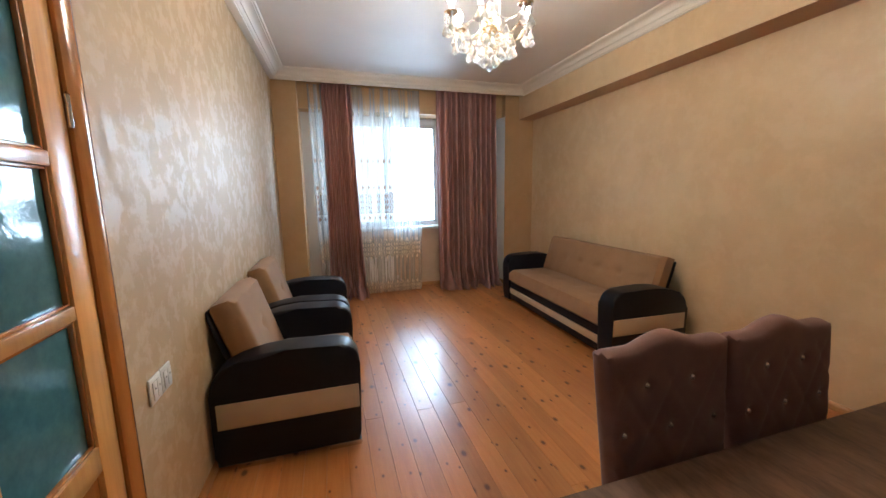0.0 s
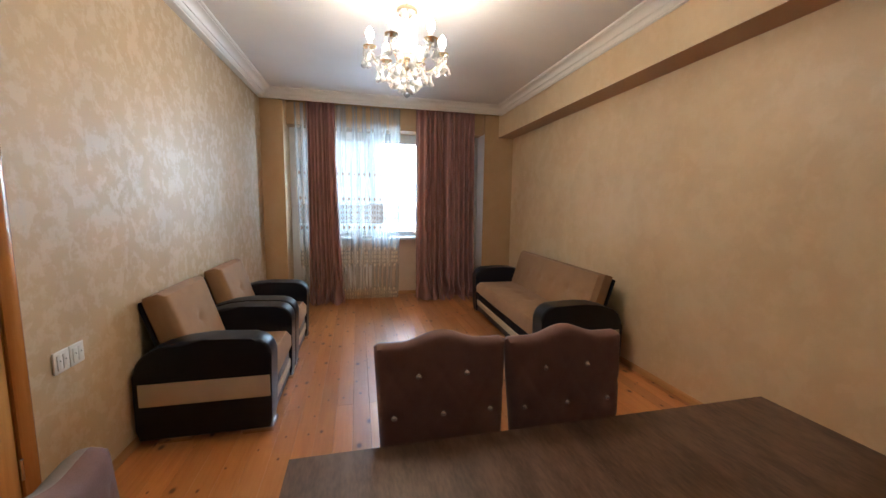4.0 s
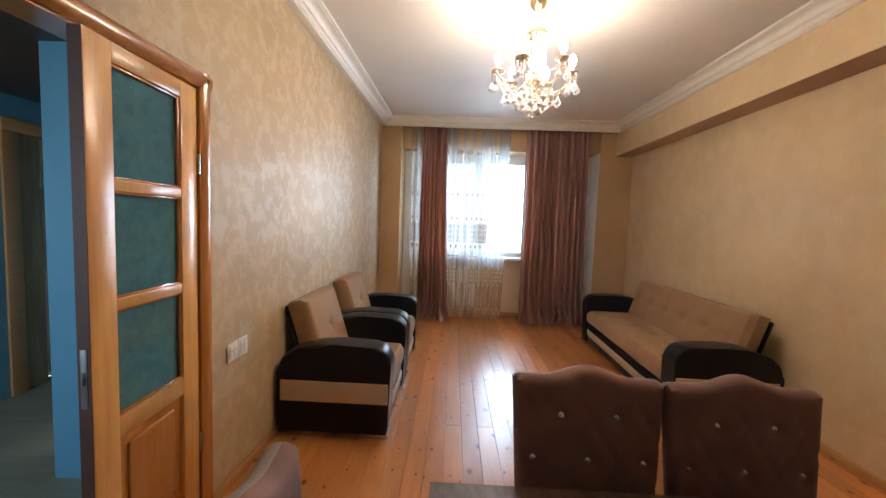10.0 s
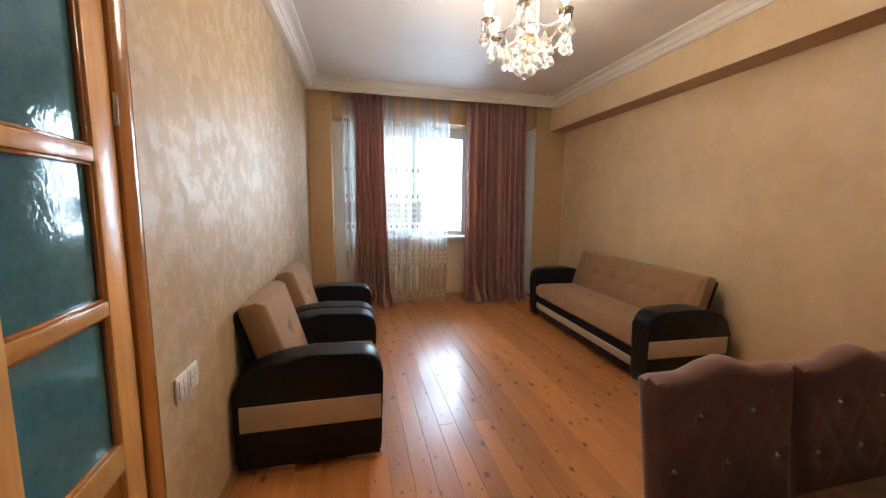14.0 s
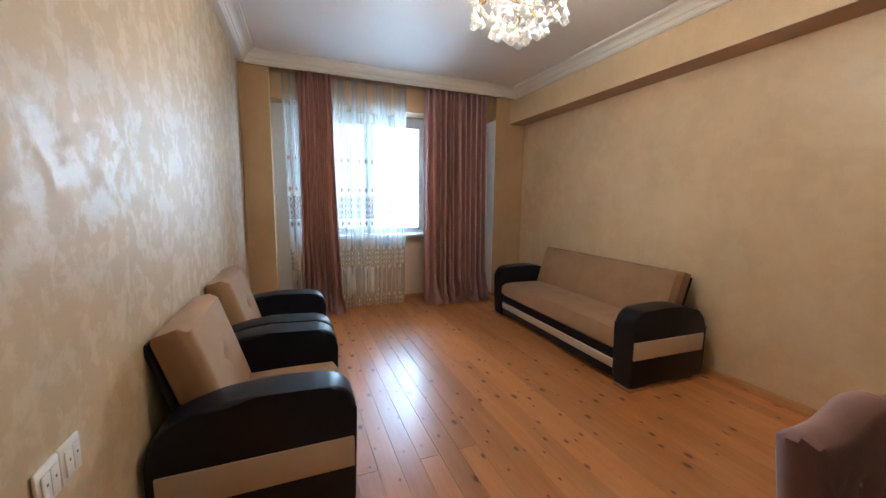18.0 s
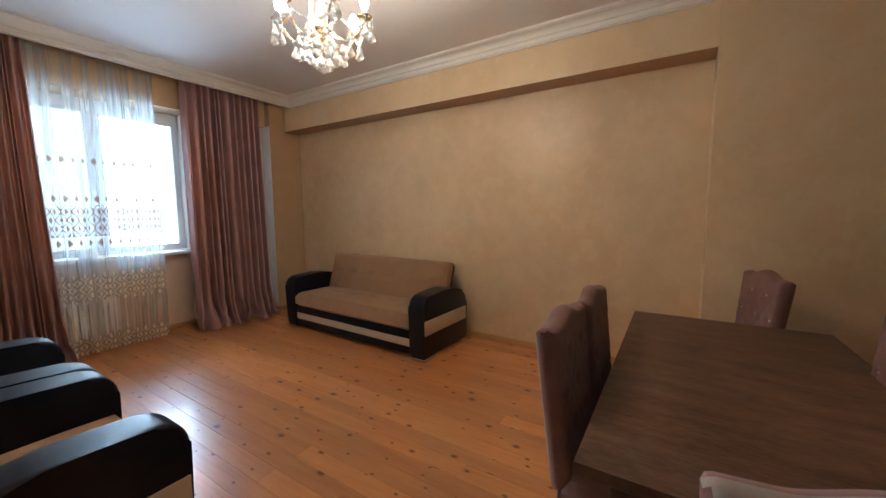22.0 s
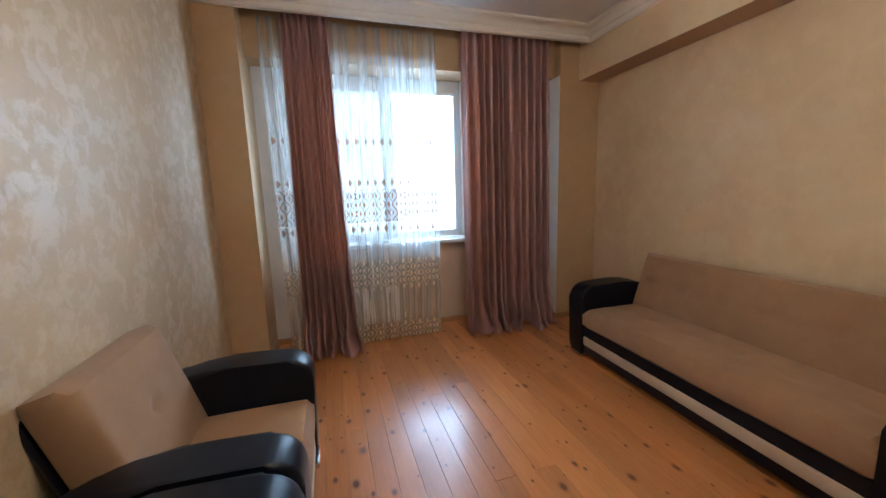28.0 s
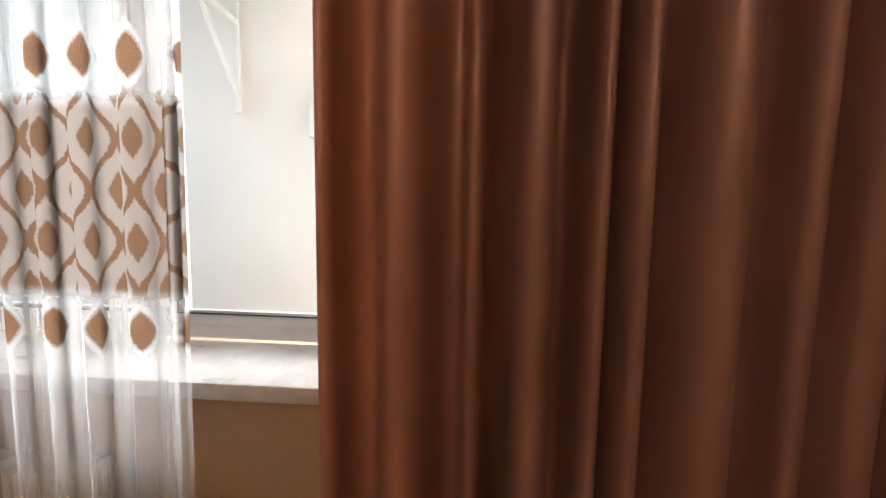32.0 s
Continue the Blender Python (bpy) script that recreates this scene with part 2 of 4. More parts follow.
CREAM = simple("cream_leatherette", (0.50, 0.41, 0.29), (0.56, 0.47, 0.34), 0.42, 5, 240, relief=0.2)
VELOUR = simple("sand_velour", (0.28, 0.160, 0.078), (0.335, 0.200, 0.102), 0.9, 7, 300, relief=0.3, sheen=0.12)
CHAIRCLOTH = simple("taupe_velvet", (0.175, 0.084, 0.068), (0.235, 0.122, 0.100), 0.8, 9, 320, relief=0.3, sheen=0.1)
CHAIRBACK = simple("grey_plain_cloth", (0.29, 0.245, 0.22), (0.36, 0.31, 0.28), 0.95, 8, 320, relief=0.3)
CHAIRBACK.node_tree.nodes["Principled BSDF"].inputs["Specular IOR Level"].default_value = 0.12
TABLETOP = simple("walnut_laminate", (0.068, 0.035, 0.021), (0.170, 0.095, 0.058), 0.46, 5.0, 34.0, relief=0.08, scale=(3.0, 0.8, 1))
TABLETOP.node_tree.nodes["Principled BSDF"].inputs["Specular IOR Level"].default_value = 0.3
CHROME = simple("chrome", (0.62, 0.62, 0.63), (0.72, 0.72, 0.72), 0.16, 5, 80, metal=1.0, relief=0.0)
BRASS = simple("antique_brass", (0.56, 0.47, 0.33), (0.70, 0.61, 0.46), 0.22, 12, 90, metal=1.0, relief=0.05)
WHITEPL = simple("white_plastic", (0.72, 0.72, 0.70), (0.78, 0.78, 0.76), 0.35, 4, 150, relief=0.03)
UPVC = simple("white_upvc", (0.82, 0.84, 0.85), (0.87, 0.885, 0.89), 0.32, 3, 150, relief=0.03)
MARBLE = simple("pale_marble", (0.58, 0.58, 0.57), (0.76, 0.76, 0.75), 0.3, 9, 40, relief=0.04)
OUTWALL = simple("loggia_plaster", (0.74, 0.73, 0.71), (0.82, 0.81, 0.79), 0.8, 1.4, 60)
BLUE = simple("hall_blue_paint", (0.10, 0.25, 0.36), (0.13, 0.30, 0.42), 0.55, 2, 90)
DARKMETAL = simple("dark_metal", (0.05, 0.05, 0.05), (0.10, 0.09, 0.08), 0.4, 8, 90, metal=0.8)
STEEL = simple("dull_steel", (0.16, 0.16, 0.16), (0.24, 0.24, 0.23), 0.45, 8, 90, metal=0.7)
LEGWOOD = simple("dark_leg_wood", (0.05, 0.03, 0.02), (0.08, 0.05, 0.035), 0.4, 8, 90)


def glass(name, colour, rough, ior=1.45):
    m, nt, n, l, p = nodes_of(name)
    p.inputs["Base Color"].default_value = (*colour, 1)
    p.inputs["Transmission Weight"].default_value = 1.0
    p.inputs["Roughness"].default_value, p.inputs["IOR"].default_value = rough, ior
    return m


CRYSTAL = glass("crystal", (1, 1, 1), 0.06, 1.5)
CRYSTAL.node_tree.nodes["Principled BSDF"].inputs["Transmission Weight"].default_value = 0.6
PANE = glass("window_glass", (0.97, 0.99, 0.99), 0.0, 1.05)


def door_glass():
    """Sea-green patterned glass, dim hall behind it, strongly mirroring with a wavy surface."""
    m, nt, n, l, p = nodes_of("patterned_green_glass")
    v = mapped(n, l)
    f = noise_of(n, l, v, 26, 3, 0.6)
    l.new(ramp(n, l, f, [(0.3, (0.055, 0.150, 0.180)), (0.7, (0.085, 0.200, 0.235))]), p.inputs["Base Color"])
    p.inputs["Roughness"].default_value = 0.05
    p.inputs["Specular IOR Level"].default_value = 0.7
    bump(n, l, p, f, 0.25, 0.003)
    return m


DGLASS = door_glass()


def emissive(name, colour, strength):
    m, nt, n, l, p = nodes_of(name)
    p.inputs["Base Color"].default_value = (*colour, 1)
    p.inputs["Emission Color"].default_value = (*colour, 1)
    p.inputs["Emission Strength"].default_value = strength
    return m


BULB = emissive("bulb_glow", (1.0, 0.88, 0.70), 45.0)


def curtain_cloth():
    m, nt, n, l, p = nodes_of("mauve_satin")
    v = mapped(n, l, (1, 1, 1), "UV")
    f = noise_of(n, l, v, 4.0, 4)
    fine = noise_of(n, l, v, 380, 2)
    l.new(ramp(n, l, f, [(0.3, (0.355, 0.208, 0.197)), (0.7, (0.43, 0.256, 0.243))]), p.inputs["Base Color"])
    p.inputs["Roughness"].default_value = 0.40
    p.inputs["Metallic"].default_value = 0.22
    bump(n, l, p, fine, 0.12, 0.0005)
    tl, mx = n.new("ShaderNodeBsdfTranslucent"), n.new("ShaderNodeMixShader")
    tl.inputs[0].default_value = (0.56, 0.15, 0.06, 1)
    mx.inputs[0].default_value = 0.065
    l.new(p.outputs[0], mx.inputs[1]), l.new(tl.outputs[0], mx.inputs[2])
    l.new(mx.outputs[0], n["Material Output"].inputs[0])
    return m


SATIN = curtain_cloth()


def net_cloth():
    """White voile with bronze ogee embroidery in rows at fixed heights (UV in metres)."""
    m, nt, n, l, p = nodes_of("embroidered_voile")
    uv = n.new("ShaderNodeTexCoord")
    wav = n.new("ShaderNodeTexNoise")
    wav.inputs["Scale"].default_value, wav.inputs["Detail"].default_value = 240.0, 1.0
    l.new(uv.outputs["UV"], wav.inputs["Vector"])
    jit = n.new("ShaderNodeVectorMath")
    jit.operation = "MULTIPLY_ADD"
    l.new(wav.outputs["Color"], jit.inputs[0])
    jit.inputs[1].default_value = (0.006, 0.008, 0)
    l.new(uv.outputs["UV"], jit.inputs[2])
    s = n.new("ShaderNodeSeparateXYZ")
    l.new(jit.outputs[0], s.inputs[0])
    u, v = s.outputs[0], s.outputs[1]
    pitch = 0.115

    def soft(value, lo, hi):
        """1 below lo, fading to 0 at hi."""
        r = n.new("ShaderNodeMapRange")
        r.interpolation_type = "SMOOTHSTEP"
        for q, w in zip((1, 2, 3, 4), (lo, hi, 1.0, 0.0)):
            r.inputs[q].default_value = w
        l.new(value, r.inputs[0])
        return r.outputs[0]

    def across(shift):
        return maths(n, l, "ABSOLUTE", maths(n, l, "SUBTRACT", maths(n, l, "FRACT", maths(n, l, "ADD", maths(n, l, "DIVIDE", u, pitch), shift)), 0.5))

    def pointed(shift, v0, half, wide, period=0.0):
        """Distance in a pointed oval: 0 at its heart, 1 at its rim."""
        w = maths(n, l, "SUBTRACT", v, v0)
        if period:
            w = maths(n, l, "MULTIPLY", maths(n, l, "SUBTRACT", maths(n, l, "FRACT", maths(n, l, "ADD", maths(n, l, "DIVIDE", w, period), 0.5)), 0.5), period)
        b = maths(n, l, "DIVIDE", maths(n, l, "ABSOLUTE", w), half)
        return maths(n, l, "ADD", maths(n, l, "DIVIDE", across(shift), wide), maths(n, l, "POWER", b, 1.4))

    def most(*values):
        out = values[0]
        for q in values[1:]:
            out = maths(n, l, "MAXIMUM", out, q)
        return out

    def window(lo, hi, fade=0.004):
        return maths(n, l, "MULTIPLY", soft(v, hi - fade, hi + fade), maths(n, l, "SUBTRACT", 1.0, soft(v, lo - fade, lo + fade)))

    def ogee(v0, period):
        """Closeness to the curved lattice lines, and the hearts between them."""
        c = maths(n, l, "COSINE", maths(n, l, "MULTIPLY", maths(n, l, "SUBTRACT", v, v0), 2 * math.pi / period))
        edge = maths(n, l, "MULTIPLY_ADD", c, 0.215, 0.25)
        rim = soft(maths(n, l, "ABSOLUTE", maths(n, l, "SUBTRACT", across(0.0), edge)), 0.036, 0.074)
        heart = most(soft(pointed(0.0, v0, 0.036, 0.17, period), 0.7, 1.0), soft(pointed(0.5, v0 + period / 2, 0.036, 0.17, period), 0.7, 1.0))
        return most(rim, heart)

    lattice = maths(n, l, "MULTIPLY", ogee(1.312, 0.165), window(1.225, 1.545, 0.012))
    hearts = most(*[soft(pointed(0.0, v0, 0.040, 0.26), 0.7, 1.0) for v0 in (1.165, 1.602, 1.975)])
    halos = most(*[soft(pointed(0.0, v0, 0.066, 0.40), 0.6, 1.05) for v0 in (1.165, 1.602, 1.975)])
    full = maths(n, l, "SUBTRACT", 1.0, soft(u, 1.46, 1.62))
    bronze = most(lattice, hearts)
    # lace borders end in a row of points
    point = maths(n, l, "MULTIPLY", maths(n, l, "SUBTRACT", across(0.0), 0.25), 0.13)
    up, down = maths(n, l, "ADD", v, point), maths(n, l, "SUBTRACT", v, point)

    def border(lo, hi):
        return maths(n, l, "MULTIPLY", soft(up, hi - 0.01, hi + 0.01), maths(n, l, "SUBTRACT", 1.0, soft(down, lo - 0.01, lo + 0.01)))

    lace = most(border(-0.2, 0.20), border(0.57, 0.83))
    low = maths(n, l, "MULTIPLY", ogee(0.70, 0.13), lace)
    white = most(maths(n, l, "MULTIPLY", window(1.215, 1.525, 0.02), 0.45), maths(n, l, "MULTIPLY", halos, 0.50), maths(n, l, "MULTIPLY", lace, 0.42))
    # gathered cloth doubles up in uneven vertical bands
    gather = n.new("ShaderNodeMapping")
    gather.inputs["Scale"].default_value = (1, 0.035, 1)
    l.new(uv.outputs["UV"], gather.inputs[0])
    bands = ramp(n, l, noise_of(n, l, gather.outputs[0], 14, 4, 0.65), [(0.40, (0, 0, 0)), (0.72, (1, 1, 1))])
    stitch = noise_of(n, l, uv.outputs["UV"], 420, 2)
    thread = maths(n, l, "MULTIPLY_ADD", stitch, 0.5, 0.62)
    col = mix(n, l, bronze, (0.70, 0.745, 0.755), mix(n, l, stitch, (0.095, 0.046, 0.026), (0.24, 0.135, 0.082)))
    # lower cloth tinted cream, the room's warm light put into its colour
    col = mix(n, l, maths(n, l, "MULTIPLY", soft(v, 0.60, 0.95), 0.8), col, (0.90, 0.83, 0.70))
    dense = maths(n, l, "MULTIPLY", bands, window(1.215, 1.525, 0.02))
    col = mix(n, l, maths(n, l, "MULTIPLY", most(maths(n, l, "MULTIPLY", dense, 0.6), maths(n, l, "MULTIPLY", full, window(1.22, 1.54, 0.02))), 0.80), col, (0.12, 0.068, 0.040))
    col = mix(n, l, low, col, (0.74, 0.63, 0.46))
    cover = most(maths(n, l, "MULTIPLY", bronze, 0.985), maths(n, l, "MULTIPLY", low, 0.93), maths(n, l, "MULTIPLY", white, thread))
    plain = maths(n, l, "ADD", maths(n, l, "MULTIPLY", bands, 0.32), maths(n, l, "MULTIPLY_ADD", stitch, 0.08, 0.18))
    cover = most(cover, plain, maths(n, l, "MULTIPLY", dense, 0.80), maths(n, l, "MULTIPLY", maths(n, l, "MULTIPLY", full, window(1.22, 1.54, 0.02)), 0.95))
    df, tl, tr = n.new("ShaderNodeBsdfDiffuse"), n.new("ShaderNodeBsdfTranslucent"), n.new("ShaderNodeBsdfTransparent")
    l.new(col, df.inputs[0]), l.new(col, tl.inputs[0])
    m1, m2 = n.new("ShaderNodeMixShader"), n.new("ShaderNodeMixShader")
    m1.inputs[0].default_value = 0.56
    l.new(df.outputs[0], m1.inputs[1]), l.new(tl.outputs[0], m1.inputs[2])
    l.new(cover, m2.inputs[0]), l.new(tr.outputs[0], m2.inputs[1]), l.new(m1.outputs[0], m2.inputs[2])
    l.new(m2.outputs[0], n["Material Output"].inputs[0])
    n.remove(p)
    return m


VOILE = net_cloth()


def wallpaper():
    """Cream embossed paper; the ornament itself is laid on as relief."""
    return plaster("cream_wallpaper", (0.40, 0.315, 0.225), (0.45, 0.365, 0.27), (0.49, 0.40, 0.305), 22.0, 0.3, 0.6)


PAPER = wallpaper()
GOLD = simple("gold_relief", (0.34, 0.215, 0.105), (0.58, 0.405, 0.210), 0.32, 40, 160, metal=0.2)
TAUPE = simple("taupe_scroll", (0.33, 0.215, 0.115), (0.43, 0.295, 0.170), 0.42, 14, 120, metal=0.1)


# ---- building blocks ----
def mesh_of(name, bm, material, smooth=True):
    data = bpy.data.meshes.new(name)
    bmesh.ops.recalc_face_normals(bm, faces=bm.faces)
    bm.to_mesh(data)
    bm.free()
    if material:
        data.materials.append(material)
    if smooth:
        for f in data.polygons:
            f.use_smooth = True
        data.set_sharp_from_angle(angle=radians(30 if "cornice" in name else 38))
    return data


def part(name, bm, material, parent=None, label="", at=None):
    ob = new(name, mesh_of(name, bm, material))
    if parent:
        ob.parent = parent
    if at is not None:
        ob.matrix_local = at
    return tagged(ob, label)


def thing(name, label, category, at=None, group="", kind=""):
    ob = new(name)
    ob.empty_display_size = 0.1
    if at is not None:
        ob.matrix_world = at
    return tagged(ob, label, category, group, kind)


def solid(name, bm, material, label, category, kind="structure", group=""):
    return tagged(part(name, bm, material), label, category, group, kind)


def box(x0, x1, y0, y1, z0, z1, r=0.0, seg=2, bm=None):
    own = bmesh.new()
    bmesh.ops.create_cube(own, size=1.0, matrix=Matrix.LocRotScale(((x0 + x1) / 2, (y0 + y1) / 2, (z0 + z1) / 2), None, (x1 - x0, y1 - y0, z1 - z0)))
    if r:
        bmesh.ops.bevel(own, geom=list(own.edges), offset=r, segments=seg, profile=0.5, affect="EDGES")
    if bm is None:
        return own
    add(bm, own)
    return bm


def add(bm, other, m=None):
    """Adds another bmesh to bm, and frees it."""
    data = bpy.data.meshes.new("tmp")
    if m is not None:
        other.transform(m)
    other.to_mesh(data)
    other.free()
    bm.from_mesh(data)
    bpy.data.meshes.remove(data)
    return bm


def prism(outline, d0, d1, axis="y", r=0.0, seg=3):
    """Extrudes a closed outline: (x, z) along y, (y, z) along x, or (x, y) along z."""
    bm = bmesh.new()

    def at(p, d):
        return {"y": (p[0], d, p[1]), "x": (d, p[0], p[1]), "z": (p[0], p[1], d)}[axis]

    a = [bm.verts.new(at(p, d0)) for p in outline]
    b = [bm.verts.new(at(p, d1)) for p in outline]
    fa, fb = bm.faces.new(a), bm.faces.new(list(reversed(b)))
    for i in range(len(a)):
        j = (i + 1) % len(a)
        bm.faces.new((a[j], a[i], b[i], b[j]))
    if r:
        rim = list({e for f in (fa, fb) for e in f.edges})
        bmesh.ops.bevel(bm, geom=rim, offset=r, segments=seg, profile=0.5, affect="EDGES")
    return bm


def rounded(x0, x1, z0, z1, radii, seg=7):
    """Outline of a rectangle with a radius at each corner: bottom left, bottom right, top right, top left."""
    pts = []
    for (cx, cz, a0), r in zip(((x0, z0, 180), (x1, z0, 270), (x1, z1, 0), (x0, z1, 90)), radii):
        ox, oz = cx + (r if cx == x0 else -r), cz + (r if cz == z0 else -r)
        if r < 1e-4:
            pts.append((cx, cz))
            continue
        for k in range(seg + 1):
            a = radians(a0 + 90 * k / seg)
            pts.append((ox + r * math.cos(a), oz + r * math.sin(a)))
    return pts


def tube(points, r, seg=8, closed_ends=True, taper=None):
    """A round tube along points."""
    bm = bmesh.new()
    pts = [Vector(p) for p in points]
    rings, side = [], None
    for i, p in enumerate(pts):
        d = (pts[min(i + 1, len(pts) - 1)] - pts[max(i - 1, 0)]).normalized()
        ref = side if side is not None else (Vector((0, 0, 1)) if abs(d.z) < 0.9 else Vector((1, 0, 0)))
        a = d.cross(ref).cross(d).normalized() if side is not None else d.cross(ref).normalized()
        side = a
        b = d.cross(a)
        rr = r * (taper(i / (len(pts) - 1)) if taper else 1)
        rings.append([bm.verts.new(p + rr * (math.cos(t) * a + math.sin(t) * b)) for t in (2 * math.pi * k / seg for k in range(seg))])
    for q, w in zip(rings, rings[1:]):
        for k in range(seg):
            bm.faces.new((q[k], q[(k + 1) % seg], w[(k + 1) % seg], w[k]))
    if closed_ends:
        bm.faces.new(list(reversed(rings[0]))), bm.faces.new(rings[-1])
    return bm


def lathe(profile, seg=16, centre=(0, 0, 0)):
    """Turns (radius, z) pairs about the z axis."""
    bm = bmesh.new()
    rings = []
    for r, z in profile:
        if r < 1e-5:
            rings.append([bm.verts.new((centre[0], centre[1], centre[2] + z))])
        else:
            rings.append([bm.verts.new((centre[0] + r * math.cos(2 * math.pi * k / seg), centre[1] + r * math.sin(2 * math.pi * k / seg), centre[2] + z)) for k in range(seg)])
    for q, w in zip(rings, rings[1:]):
        for k in range(seg):
            j = (k + 1) % seg
            if len(q) == 1 and len(w) > 1:
                bm.faces.new((q[0], w[k], w[j]))
            elif len(w) == 1 and len(q) > 1:
                bm.faces.new((q[k], w[0], q[j]))
            elif len(q) > 1:
                bm.faces.new((q[k], w[k], w[j], q[j]))
    for ring, flip in ((rings[0], True), (rings[-1], False)):
        if len(ring) > 2:
            bm.faces.new(list(reversed(ring)) if flip else ring)
    return bm


def pillow(nx, nz, outline, front, back):
    """A closed padded panel: outline(i, j) gives (x, z); front and back give y from (x, z, u, v), meeting at the rim."""
    bm = bmesh.new()
    sheets = []
    for side in (front, back):
        rows = []
        for j in range(nz + 1):
            row = []
            for i in range(nx + 1):
                u, v = i / nx, j / nz
                x, z = outline(u, v)
                row.append(bm.verts.new((x, side(x, z, u, v), z)))
            rows.append(row)
        sheets.append(rows)
    for s, rows in enumerate(sheets):
        for j in range(nz):
            for i in range(nx):
                q = (rows[j][i], rows[j][i + 1], rows[j + 1][i + 1], rows[j + 1][i])
                bm.faces.new(q if s == 0 else tuple(reversed(q)))
    a, b = sheets
    for i in range(nx):
        bm.faces.new((a[0][i + 1], a[0][i], b[0][i], b[0][i + 1]))
        bm.faces.new((a[nz][i], a[nz][i + 1], b[nz][i + 1], b[nz][i]))
    for j in range(nz):
        bm.faces.new((a[j][0], a[j + 1][0], b[j + 1][0], b[j][0]))
        bm.faces.new((a[j + 1][nx], a[j][nx], b[j][nx], b[j + 1][nx]))
    return bm


# ---- the room's shell ----
DY0, DY1, DZ = 0.30, 1.39, 2.10           # double doorway in the left wall
T = 0.14
SKEW = 0.018
left_end = XL + SKEW * (YF - 1.6)
bm = prism([(XL - T, DY1), (XL, DY1), (XL, 1.6), (left_end + SKEW * 0.6, YF + 0.6), (XL - T, YF + 0.6)], 0, ZC, "z")
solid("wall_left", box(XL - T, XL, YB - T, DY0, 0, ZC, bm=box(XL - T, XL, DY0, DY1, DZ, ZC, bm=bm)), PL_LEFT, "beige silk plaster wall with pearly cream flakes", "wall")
YCOL, YPIER = 5.325, 5.45
solid("wall_right", box(XREC, XREC + T, YPIL, YF + 0.2, 0, ZBEAM), PL_RIGHT, "golden beige plaster wall set back under a beam", "wall")
solid("wall_pillar", box(XR, XREC + T, YB - T, YPIL, 0, ZC), PL_RIGHT, "beige plaster wall beside the wallpaper", "wall")
# underside coloured browner and redder than the beam's face
solid("trim_soffit", box(XR + 0.002, XREC - 0.001, YPIL + 0.002, YPIER, ZBEAM - 0.003, ZBEAM), PL_SOFFIT, "reddish brown underside of the beam", "beam")
solid("wall_beam", box(XR, XREC + T, YPIL + 0.002, YF + 0.2, ZBEAM, ZC), PL_RIGHT, "beige plastered beam under the ceiling", "beam")
solid("wall_back", box(XL - T, XR, YB - T, YB, 0, ZC), PAPER, "cream wallpaper with embossed gold scrolls", "wall")
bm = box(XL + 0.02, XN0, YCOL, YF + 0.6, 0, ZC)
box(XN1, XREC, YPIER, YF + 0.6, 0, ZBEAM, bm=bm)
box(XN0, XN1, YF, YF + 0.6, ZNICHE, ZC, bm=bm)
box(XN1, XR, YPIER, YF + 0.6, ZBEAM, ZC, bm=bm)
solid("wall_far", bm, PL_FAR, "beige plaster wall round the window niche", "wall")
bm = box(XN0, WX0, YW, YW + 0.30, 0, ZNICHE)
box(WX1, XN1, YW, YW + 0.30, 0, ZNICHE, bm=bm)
solid("wall_under_window", box(WX0, WX1, YW, YW + 0.30, 0, WZ0 - 0.04), PL_FAR_LIT, "beige plaster wall under the window sill", "wall")
solid("wall_window", bm, PL_REVEAL, "pale painted wall round the window", "wall")
solid("trim_reveal", box(XN1 - 0.006, XN1 - 0.002, YPIER + 0.003, YW, 0, ZNICHE), PL_REVEAL, "white painted side of the window niche", "reveal")
solid("ceiling", box(XL - T, XREC + T, YB - T, YF + 0.7, ZC, ZC + 0.12), CEIL, "smooth pale satin ceiling", "ceiling")


def crown(sign):
    """Profile of the plaster cornice: distance from the wall, height."""
    steps = [(0, 0), (0.014, 0), (0.020, 0.003), (0.022, 0.009), (0.019, 0.015), (0.024, 0.018), (0.033, 0.026), (0.039, 0.037), (0.041, 0.047), (0.034, 0.050), (0.034, 0.054), (0.046, 0.056), (0.050, 0.064),
             (0.058, 0.078), (0.072, 0.090), (0.092, 0.098), (0.112, 0.101), (0.116, 0.106), (0.124, 0.104), (0.132, 0.108), (0.135, 0.115), (0.135, ZC - ZCORN), (0, ZC - ZCORN)]
    steps = [(d, ZCORN + z) for d, z in steps]
    return [(sign * d, z) for d, z in steps]


YP = 5.30
def skewed(bm):
    """Follows the left wall, which runs slightly inwards past the door."""
    bmesh.ops.bisect_plane(bm, geom=[*bm.verts, *bm.edges, *bm.faces], plane_co=(0, 1.6, 0), plane_no=(0, 1, 0))
    for v in bm.verts:
        v.co.x += SKEW * max(0.0, v.co.y - 1.6)
    return bm


solid("cornice_left", skewed(prism([(XL + (d + 0.045 if d else 0), z) for d, z in crown(1)], YB, YP, "y")), CORNICE, "white stepped plaster cornice along the wall", "cornice")
solid("cornice_right", prism([(XR + d, z) for d, z in crown(-1)], YB, YP, "y"), CORNICE, "white stepped plaster cornice along the beam", "cornice")
solid("cornice_back", prism([(YB + d, z) for d, z in crown(1)], XL + 0.001, XR - 0.001, "x"), CORNICE, "white stepped plaster cornice over the wallpaper", "cornice")
bm = prism([(YP + d, z) for d, z in crown(-1)], XL, XR, "x")
box(XL, XR, YP, YP + 0.03, ZCORN + 0.002, ZC, bm=bm)
solid("cornice_window", bm, CORNICE, "white stepped cornice hiding the curtain rail", "cornice")
